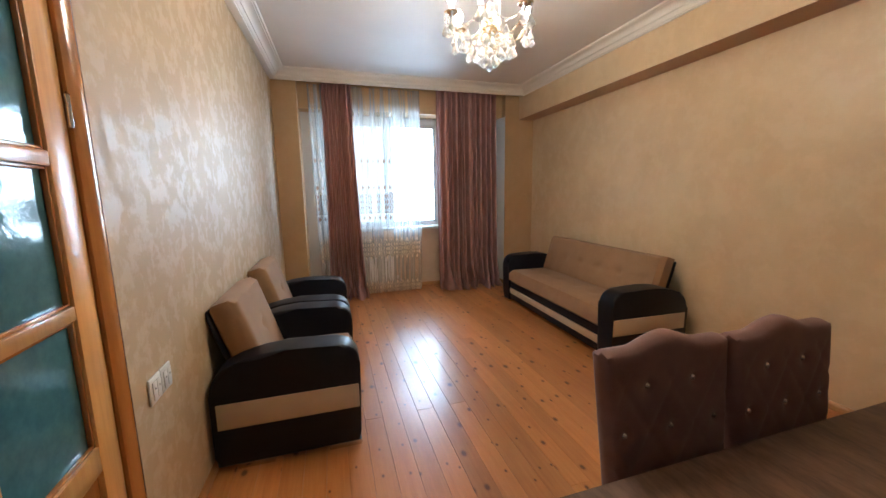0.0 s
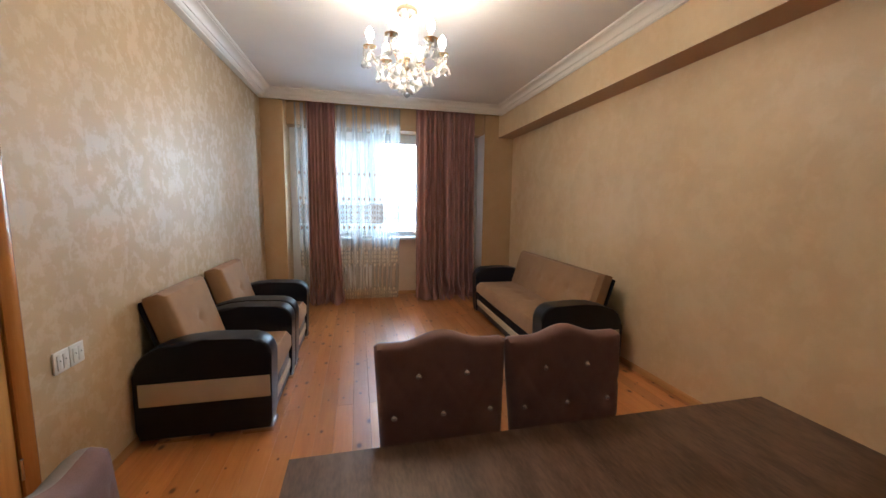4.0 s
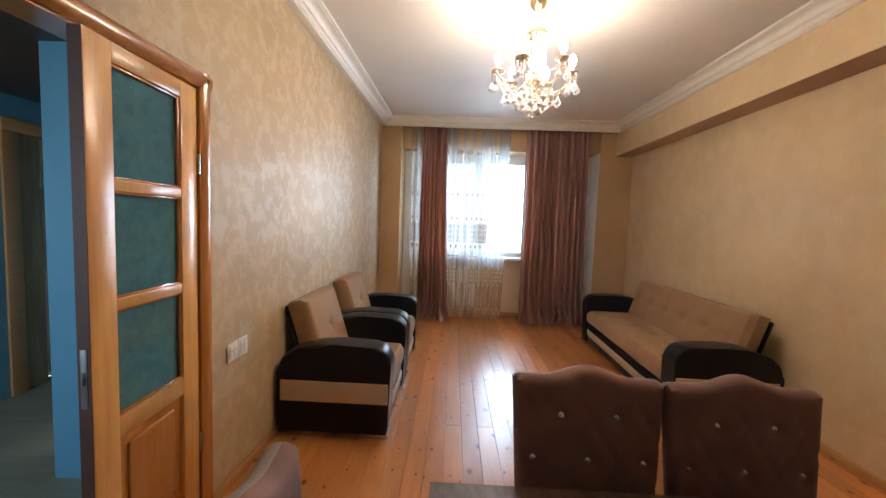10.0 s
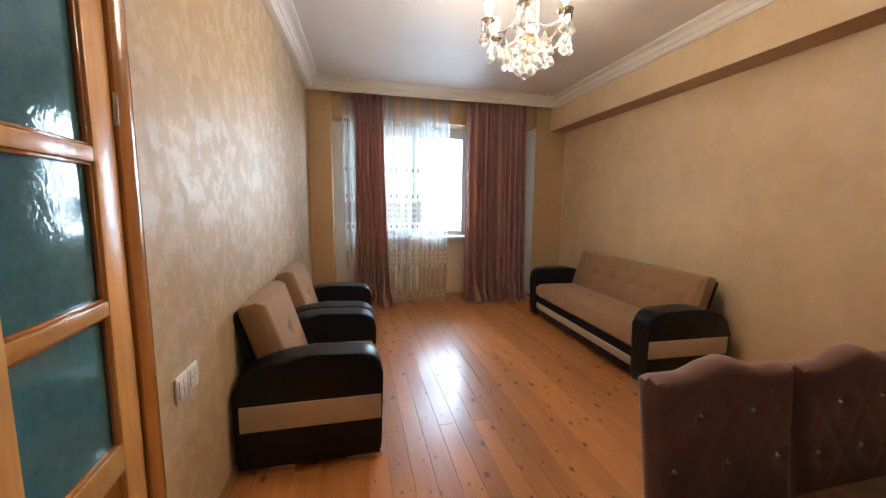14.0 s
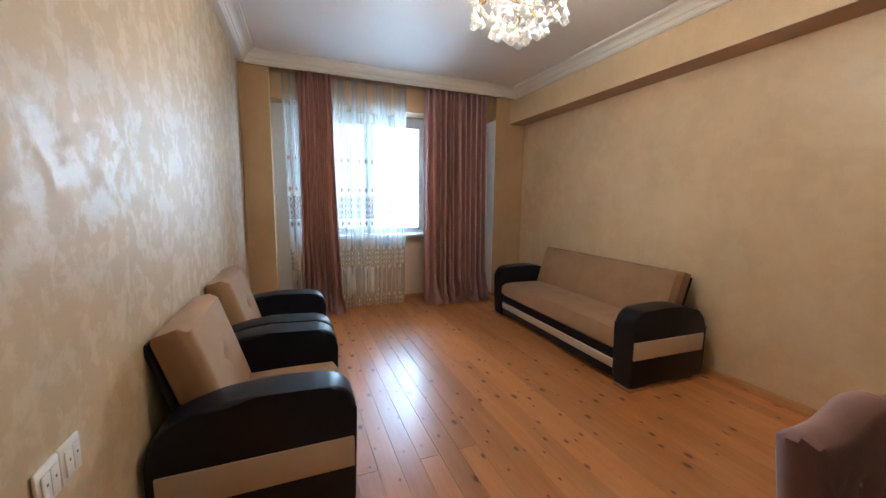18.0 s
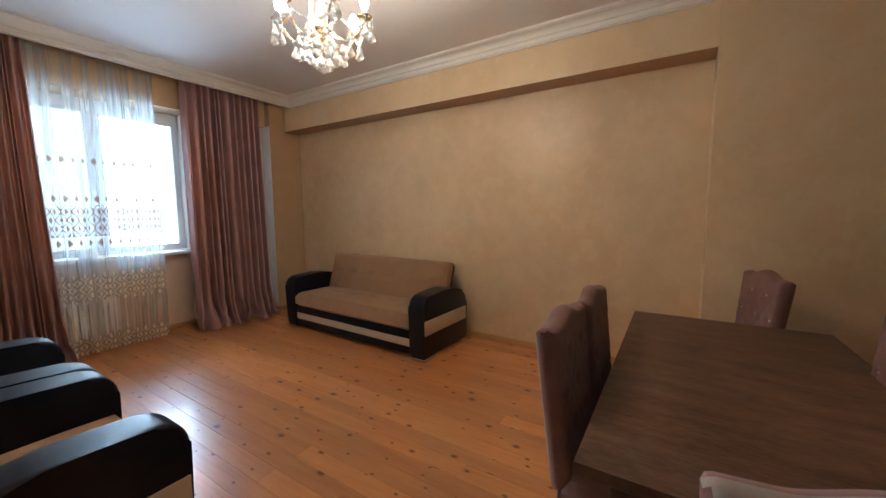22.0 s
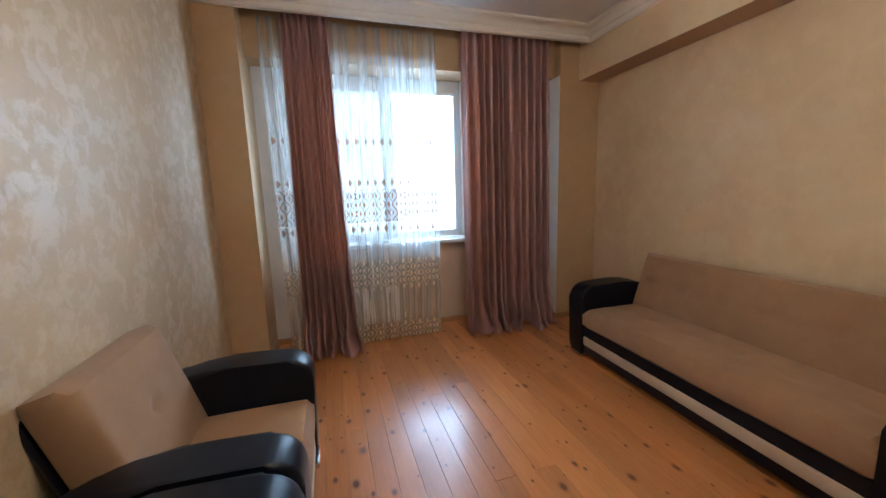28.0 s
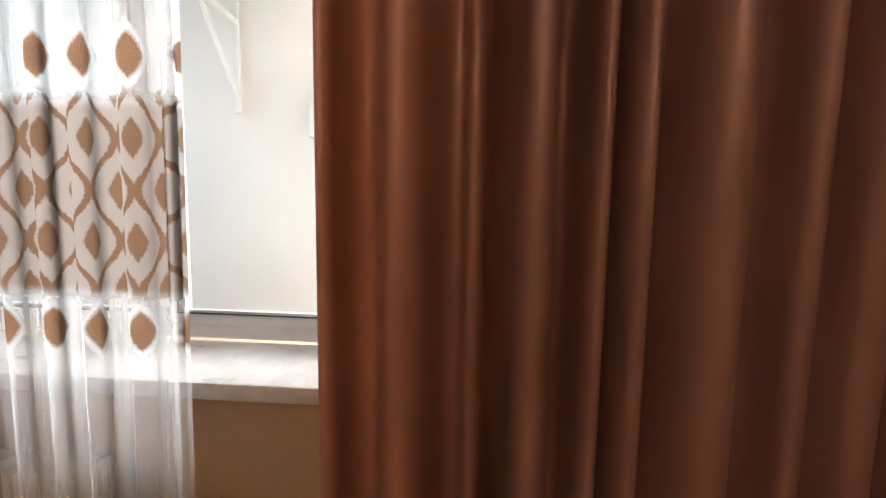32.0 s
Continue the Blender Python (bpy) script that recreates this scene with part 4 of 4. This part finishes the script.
# ---- dining table ----
TX0, TX1, TY0, TY1, TZ = 0.395, 2.17, -0.255, 0.700, 0.77
table = thing("dining_table", "dark walnut laminate dining table with six chairs", "table", pose(0, 0, 0))
for a, b in ((TX0, 1.2822), (1.2828, TX1)):
    part("tabletop", box(a, b, TY0, TY1, TZ - 0.036, TZ, 0.0008, 1), TABLETOP, table)
bm = box(TX0 + 0.10, TX1 - 0.10, TY0 + 0.10, TY0 + 0.125, TZ - 0.12, TZ - 0.036)
box(TX0 + 0.10, TX1 - 0.10, TY1 - 0.125, TY1 - 0.10, TZ - 0.12, TZ - 0.036, bm=bm)
part("apron", bm, TABLETOP, table)
for x in (TX0 + 0.10, TX1 - 0.19):
    for y in (TY0 + 0.08, TY1 - 0.17):
        part("leg", box(x, x + 0.09, y, y + 0.09, 0, TZ - 0.036, 0.004), TABLETOP, table)


# ---- dining chairs ----
def chair_top(u):
    """Height of the camel-backed top edge across the chair, u from 0 to 1."""
    t = abs(u - 0.5) * 2
    hump = 0.035 * (0.5 + 0.5 * math.cos(math.pi * min(t / 0.60, 1.0)))
    return 1.042 + hump - 0.010 * max(0.0, (t - 0.90) / 0.10) ** 2


def chair():
    ob = thing("dining_chair", "taupe velvet dining chair with crystal-buttoned camel back", "chair", pose(0, 0, 0), "dining chairs")
    z0, thick = 0.44, 0.066
    buttons = []
    for r in range(4):
        z = 0.925 - 0.137 * r
        for x in ((-0.086, 0.086) if r % 2 == 0 else (-0.172, 0.0, 0.172)):
            buttons.append((x, z))

    def outline(u, v):
        w = 0.410 + 0.066 * v
        return (u - 0.5) * w, z0 + (chair_top(u) - z0) * v

    def edge(u, v, z):
        e = min(min(u, 1 - u) * 0.45, (1 - v) * 0.55)
        return (1 - math.sqrt(max(0.0, 1 - ((0.03 - e) / 0.03) ** 2))) if e < 0.03 else 0.0

    def front(x, z, u, v):
        y = -thick / 2 - 0.010
        for bx, bz in buttons:
            y += 0.017 * math.exp(-((x - bx) ** 2 + (z - bz) ** 2) / 0.00045)
        # stitched diamond lines between the buttons
        for s in (1, -1):
            q = (x / 0.172 + s * (z - 0.925) / 0.274)
            d = abs((q + 0.5) % 1.0 - 0.5)
            if z < 0.97:
                y += 0.0055 * math.exp(-(d / 0.045) ** 2)
        return y + edge(u, v, z) * 0.034

    def back(x, z, u, v):
        return thick / 2 + 0.004 - edge(u, v, z) * 0.026

    tilt = Matrix.Translation((0, 0.20, 0.44)) @ Matrix.Rotation(radians(-6), 4, "X") @ Matrix.Translation((0, 0, -0.44))
    bm = pillow(46, 50, outline, front, back)
    bm.transform(tilt)
    rest = part("backrest", bm, CHAIRCLOTH, ob)
    rest.data.materials.append(CHAIRBACK)
    rest.data.materials.append(CHAIRCLOTH)
    for f in rest.data.polygons:
        back_to = tilt.inverted() @ f.center
        if back_to.y > 0.004 and f.normal.y > 0.75:
            f.material_index = 1
        elif f.normal.z > 0.5 and back_to.y > -0.014:
            f.material_index = 2

    def plain(u, v):
        w = 0.376 + 0.066 * v
        return (u - 0.5) * w, z0 + (chair_top(u) - 0.034 - z0) * v

    bm = pillow(30, 30, plain, lambda x, z, u, v: thick / 2 - 0.012, lambda x, z, u, v: thick / 2 + 0.010 - 0.016 * max(0.0, 1 - min(min(u, 1 - u) * 0.47, (1 - v) * 0.55) / 0.02) ** 2)
    bm.transform(tilt)
    part("back_panel", bm, CHAIRBACK, ob, "plain grey cloth on the outside of the back")
    for bx, bz in buttons:
        bm = bmesh.new()
        bmesh.ops.create_icosphere(bm, subdivisions=1, radius=0.0125)
        bm.transform(tilt @ Matrix.Translation((bx, -thick / 2 + 0.004, bz)) @ Matrix.Diagonal((1, 0.6, 1, 1)))
        b = part("crystal_button", bm, CRYSTALBTN, ob)
    seat = tufted(0.46, 0.44, 0.10, [], 0.012, 0, 16, 16, 0.035)
    seat.transform(Matrix.Translation((0, -0.25, 0.44)) @ Matrix(((1, 0, 0, 0), (0, 0, 1, 0), (0, -1, 0, 0), (0, 0, 0, 1))))
    part("seat", seat, CHAIRCLOTH, ob)
    for sx in (-1, 1):
        part("leg", tube([(sx * 0.195, -0.22, 0.395), (sx * 0.20, -0.225, 0.0)], 0.022, 8, True, lambda t: 1 - 0.35 * t), LEGWOOD, ob)
        part("leg", tube([(sx * 0.195, 0.19, 0.45), (sx * 0.195, 0.20, 0.2), (sx * 0.20, 0.25, 0.0)], 0.022, 8, True, lambda t: 1 - 0.35 * t), LEGWOOD, ob)
    return ob


CRYSTALBTN = simple("faceted_crystal", (0.88, 0.88, 0.90), (0.95, 0.95, 0.96), 0.2, 30, 90, metal=0.85, relief=0.0)
ch = chair()
ch.matrix_world = pose(0.880, 0.60, 0, 0, 0, -1)
for x, y, rz, label in ((1.354, 0.58, 0, ""), (0.93, -0.11, 180, "taupe velvet dining chair standing between the table and the wallpaper"), (1.38, -0.02, 180, "taupe velvet dining chair standing between the table and the wallpaper"),
                        (2.35, 0.24, 195, "taupe velvet dining chair standing askew beyond the table end"), (0.37, 0.245, 98, "taupe velvet dining chair showing its plain grey back")):
    c = copy_thing(ch, pose(x, y, 0, 0, 0, rz))
    tagged(c, label)
# the chair at the table's end is covered in grey over its top as well
for q in c.children:
    if q.name.startswith("backrest"):
        q.material_slots[2].link = "OBJECT"
        q.material_slots[2].material = CHAIRBACK

# ---- chandelier ----
CX, CY = 0.945, 2.285
solid("ceiling_medallion", lathe([(0.0, -0.006), (0.284, -0.006), (0.288, -0.013), (0.295, -0.016), (0.301, -0.012), (0.306, -0.020), (0.316, -0.030), (0.330, -0.032), (0.341, -0.024), (0.348, -0.010), (0.350, 0.0), (0.0, 0.0)], 72, (CX, CY, ZC)), CORNICE, "round white plaster ceiling medallion", "ceiling medallion")
chan = thing("chandelier", "brass and crystal six-arm chandelier with lit candle bulbs", "chandelier", pose(CX, CY, -0.025))
ZT = ZC + 0.025
part("canopy", lathe([(0.0, ZT - 0.140), (0.010, ZT - 0.136), (0.014, ZT - 0.118), (0.024, ZT - 0.110), (0.048, ZT - 0.088), (0.064, ZT - 0.062), (0.068, ZT - 0.046), (0.030, ZT - 0.040), (0.024, ZT - 0.007), (0, ZT - 0.007)], 24), BRASS, chan)
part("stem", tube([(0, 0, ZT - 0.135), (0, 0, 2.87)], 0.004), BRASS, chan)
part("crown", lathe([(0.0, 2.875), (0.02, 2.872), (0.060, 2.864), (0.071, 2.854), (0.071, 2.834), (0.064, 2.830), (0.0, 2.84)], 28), BRASS, chan)
part("column", lathe([(0.0, 2.84), (0.012, 2.835), (0.014, 2.79), (0.024, 2.76), (0.016, 2.73), (0.016, 2.69), (0.028, 2.66), (0.032, 2.62), (0.018, 2.59), (0.0, 2.585)], 14), CRYSTAL, chan, "turned crystal column")
part("hub", lathe([(0.0, 2.595), (0.020, 2.59), (0.042, 2.565), (0.050, 2.54), (0.044, 2.515), (0.022, 2.50), (0.016, 2.47), (0.0, 2.462)], 20), BRASS, chan)


def droplet(s):
    """A kite-shaped cut crystal hanging from its loop at the origin."""
    return lathe([(0.0, 0.0), (0.003 * s, -0.003 * s), (0.0165 * s, -0.034 * s), (0.0145 * s, -0.041 * s), (0.0, -0.050 * s)], 8)


DROP = mesh_of("drop", droplet(1.4), CRYSTAL, False)
bb = bmesh.new()
bmesh.ops.create_icosphere(bb, subdivisions=1, radius=0.0082)
BEAD = mesh_of("bead", bb, CRYSTAL)
PIN = mesh_of("pin", tube([(0, 0, 0), (0, 0, -0.012)], 0.001, 5), CHROME)


def hang(data, name, parent, x, y, z):
    ob = new(name, data)
    ob.parent = parent
    ob.location = (x, y, z)
    return ob


def string(parent, a, b, count, dip=0.0):
    """Beads threaded from a to b, sagging by dip."""
    for k in range(count):
        t = (k + 0.5) / count
        p = Vector(a).lerp(Vector(b), t)
        hang(BEAD, "bead", parent, p.x, p.y, p.z - dip * math.sin(math.pi * t))


def hung(parent, x, y, z, beads):
    """A drop on a short string of beads."""
    for k in range(beads):
        hang(BEAD, "bead", parent, x, y, z - 0.007 - 0.0145 * k)
    z -= 0.0145 * beads
    hang(PIN, "pin", parent, x, y, z + 0.002)
    hang(DROP, "drop", parent, x, y, z - 0.008)


for a in range(0, 360, 60):
    c, s = math.cos(radians(a)), math.sin(radians(a))

    def at(r, z):
        return (r * c, r * s, z)

    pts = smooth([at(0.040, 2.535), at(0.09, 2.480), at(0.15, 2.468), at(0.21, 2.505), at(0.243, 2.555), at(0.25, 2.580)], 5)
    arm = part("arm", tube(pts, 0.006, 7), BRASS, chan)
    part("cup", lathe([(0.0, 2.572), (0.010, 2.574), (0.022, 2.582), (0.042, 2.588), (0.046, 2.594), (0.038, 2.598), (0, 2.590)], 16, at(0.25, 0)), BRASS, arm)
    part("candle", lathe([(0.0, 2.592), (0.012, 2.592), (0.012, 2.632), (0.0, 2.634)], 12, at(0.25, 0)), WHITEPL, arm)
    part("bulb", lathe([(0.0, 2.630), (0.013, 2.636), (0.024, 2.660), (0.026, 2.680), (0.016, 2.706), (0.0, 2.724)], 14, at(0.25, 0)), BULB, arm, "glowing candle bulb")
    string(arm, at(0.062, 2.832), at(0.070, 2.56), 18, 0.01)
    string(arm, at(0.245, 2.575), at(0.06, 2.52), 13, 0.085)
    c2, s2 = math.cos(radians(a + 60)), math.sin(radians(a + 60))
    string(arm, at(0.255, 2.578), (0.255 * c2, 0.255 * s2, 2.578), 17, 0.085)
    for k, (ang, beads) in enumerate(((0, 4), (75, 2), (-75, 3))):
        b = radians(a + ang)
        hung(arm, 0.25 * c + 0.040 * math.cos(b), 0.25 * s + 0.040 * math.sin(b), 2.584, beads)
    hung(arm, 0.255 * 0.866 * math.cos(radians(a + 30)), 0.255 * 0.866 * math.sin(radians(a + 30)), 2.49, 1)
    hung(arm, *at(0.165, 2.462), 1)
for ring, (r, z, count) in enumerate(((0.125, 2.462, 10), (0.080, 2.430, 8), (0.040, 2.395, 5))):
    hoop = part("hoop", tube([(r * math.cos(2 * math.pi * k / 24), r * math.sin(2 * math.pi * k / 24), z + 0.004) for k in range(25)], 0.0025, 5), BRASS, chan)
    for k in range(count):
        b = 2 * math.pi * (k + 0.5 * (ring % 2)) / count
        hung(hoop, r * math.cos(b), r * math.sin(b), z, 1)
for k in range(6):
    b = 2 * math.pi * (k + 0.5) / 6
    string(chan, (0.020 * math.cos(b), 0.020 * math.sin(b), 2.49), (0.125 * math.cos(b), 0.125 * math.sin(b), 2.466), 6, 0.012)
part("finial", tube([(0, 0, 2.468), (0, 0, 2.37)], 0.003, 6), BRASS, chan)
hung(chan, 0, 0, 2.372, 1)


# ---- switches ----
def wall_switch(y, label):
    ob = thing("light_switch", label, "switch", pose(XL, y, 0.762), "pair of switches")
    part("plate", box(0, 0.011, -0.047, 0.047, -0.053, 0.053, 0.006), WHITEPL, ob)
    for q in (-0.0175, 0.0175):
        part("rocker", box(0.011, 0.016, q - 0.0165, q + 0.0165, -0.036, 0.036, 0.003), WHITEPL, ob)
        part("mark", box(0.0160, 0.0166, q - 0.003, q + 0.003, 0.004, 0.010), DARKMETAL, ob)


wall_switch(1.640, "white double light switch on the plaster wall")
wall_switch(1.737, "white double light switch beside its twin")


# ---- wallpaper relief ----
def scroll(bm, pts, r):
    add(bm, tube(pts, r, 5, True, lambda t: 0.45 + 0.55 * math.sin(math.pi * min(1, 0.15 + t))))


def leaf_blade(bm, x, z, ang, length, width, bend=0.0, lift=0.0):
    """A curved, cupped leaf standing a little off the paper."""
    own = bmesh.new()
    rows, px, pz, n = [], x, z, 6
    for i in range(n + 1):
        t = i / n
        a = ang + bend * t
        w = width * math.sin(math.pi * min(1, t * 0.9 + 0.08)) ** 0.8
        c, s = math.cos(a), math.sin(a)
        rows.append([own.verts.new((px - q * w * s, YB + 0.003 + lift + (0.0075 if q == 0 else 0.0003) * (1 - 0.5 * t), pz + q * w * c)) for q in (-1, 0, 1)])
        px, pz = px + length / n * c, pz + length / n * s
    for a, b in zip(rows, rows[1:]):
        for q in (0, 1):
            own.faces.new((a[q], a[q + 1], b[q + 1], b[q]))
    add(bm, own)


rnd = random.Random(11)
paper = thing("wallpaper_relief", "gold and taupe scrolling vines embossed on the wallpaper", "wallpaper ornament", pose(0, 0, 0), kind="structure")
MOTIF, COLUMN = 0.667, 0.570
vine_mesh, gold_mesh = [], []
for kind in range(2):
    vines, gold = bmesh.new(), bmesh.new()

    def line(pts, r):
        scroll(vines, smooth([(x, YB + 0.002, z) for x, z in pts]), r)

    # vines seen facing the wall: u to the right is -x
    def vine(pts, r):
        line([(-u, z) for u, z in pts], 1.1 * r)

    vine([(0.06, -0.10), (0.12, -0.13), (0.15, -0.19), (0.135, -0.33), (0.07, -0.45), (0.02, -0.53)], 0.0075)
    vine([(0.13, -0.20), (0.09, -0.25), (0.0, -0.32), (-0.11, -0.40), (-0.18, -0.50), (-0.19, -0.60), (-0.14, -0.72), (-0.07, -0.79), (0.01, -0.81)], 0.0065)
    vine([(0.06, -0.47), (0.10, -0.43), (0.17, -0.42), (0.23, -0.39), (0.28, -0.33)], 0.006)
    vine([(0.10, -0.15), (0.17, -0.05), (0.24, 0.03), (0.29, 0.02), (0.315, -0.06), (0.325, -0.13)], 0.006)
    vine([(0.03, -0.12), (-0.05, -0.135), (-0.10, -0.18), (-0.11, -0.22)], 0.006)
    vine([(0.0, -0.13), (0.02, -0.16), (-0.01, -0.20)], 0.005)
    vine([(0.24, 0.03), (0.235, 0.08), (0.215, 0.13)], 0.005)
    vine([(0.19, -0.42), (0.20, -0.46), (0.21, -0.49)], 0.0045)
    vine([(0.02, -0.32), (0.05, -0.29), (0.05, -0.25)], 0.0045)
    # the large acanthus cluster: curling plumes with toothed sides, laid over one another
    def plume(x, z, ang, length, bend, lift, teeth=6, width=0.010):
        px, pz, step = x, z, length / teeth
        leaf_blade(gold, x, z, ang, length, width * 0.9, bend, lift + 0.002)
        for i in range(teeth):
            a = ang + bend * (i + 0.5) / teeth
            px, pz = px + step * math.cos(a), pz + step * math.sin(a)
            size = length * (0.42 - 0.26 * i / teeth)
            for side in (-1, 1):
                leaf_blade(gold, px, pz, a + side * rnd.uniform(0.55, 0.95), size * rnd.uniform(0.8, 1.2), width * 0.62, -side * rnd.uniform(0.5, 1.5), lift + rnd.uniform(0, 0.003))

    for k, f in enumerate((-1.0, 1.0, -0.6, 0.6, 0.0)):
        plume(0.02 + 0.045 * f, -0.13, radians(100 - 48 * f), (0.235 - 0.06 * abs(f)) * rnd.uniform(0.9, 1.1), 1.7 * f or 0.8, 0.003 * k, 5, 0.017)
    for k in range(26):
        a, q = rnd.uniform(0, 2 * math.pi), math.sqrt(rnd.random())
        ex, ez = 0.072 * q * math.cos(a), 0.11 * q * math.sin(a)
        leaf_blade(gold, ex * (1.0 - 0.35 * ez / 0.11), ez - 0.012, radians(95 - 700 * ex + rnd.uniform(-50, 50)), rnd.uniform(0.06, 0.11), rnd.uniform(0.007, 0.013), rnd.choice((-1, 1)) * rnd.uniform(1.2, 2.8), rnd.uniform(0.004, 0.028) * (1.25 - q))
    # half-open blossoms and sprigs at the ends and forks of the vines
    for bu, bz, base, count, size in ((0.28, -0.33, 55, 4, 0.10), (0.23, -0.36, 95, 2, 0.06), (-0.11, -0.22, 268, 5, 0.085), (-0.08, -0.15, 200, 2, 0.05), (0.215, 0.13, 100, 4, 0.085), (0.245, 0.06, 60, 2, 0.06), (0.21, -0.49, 285, 3, 0.055),
                                      (0.05, -0.25, 80, 3, 0.06), (-0.01, -0.20, 250, 3, 0.06), (0.02, -0.52, 260, 3, 0.07), (0.14, -0.16, 20, 3, 0.06), (-0.12, -0.74, 320, 3, 0.06), (0.29, 0.02, 20, 2, 0.05)):
        bx, base = -bu, 180 - base
        for k in range(count):
            f = (k + 0.5) / count * 2 - 1
            leaf_blade(gold, bx, bz, radians(base - 52 * f), rnd.uniform(0.65, 1.05) * size, 0.10 * size, rnd.uniform(0.5, 1.4) * (1 if f > 0 else -1), 0.001)
    vine_mesh.append(mesh_of("vine", vines, TAUPE))
    gold_mesh.append(mesh_of("blossom", gold, GOLD))
for col in range(6):
    x0 = 2.57 - COLUMN * col
    z = 0.44 + MOTIF / 2 * (col % 2 == 0)
    while z < 2.8:
        for data, name in ((vine_mesh[col % 2], "vine"), (gold_mesh[col % 2], "blossom")):
            v = new(name, data)
            v.parent = paper
            v.location = (x0, 0, z)
        z += MOTIF

# ---- floor boards ----
floor = solid("floor", box(XL, XREC, YB, YW, -0.06, -0.012), JOINT, "knotty varnished pine board floor", "floor")
BW = 0.12
rnd = random.Random(4)
shared = {}
x = XL
while x < XREC - 0.01:
    w = min(BW, XREC - x)
    y = YB
    first = True
    while y < YW - 0.01:
        run = rnd.choice((3.0, 3.8, 4.6)) if not first else rnd.choice((1.3, 2.4, 3.3, 4.4, 5.3))
        first = False
        y1 = YW if YW - y - run < 0.5 else y + run
        key = (round(w, 3), round(y1 - y, 3))
        if key not in shared:
            shared[key] = mesh_of("board", box(-w / 2 + 0.0004, w / 2 - 0.0004, 0.0004, y1 - y - 0.0004, -0.02, 0.0, 0.0011, 1), PINE)
        b = new("board", shared[key])
        b.parent = floor
        b.location = (x + w / 2, y, 0)
        y = y1
    x += BW
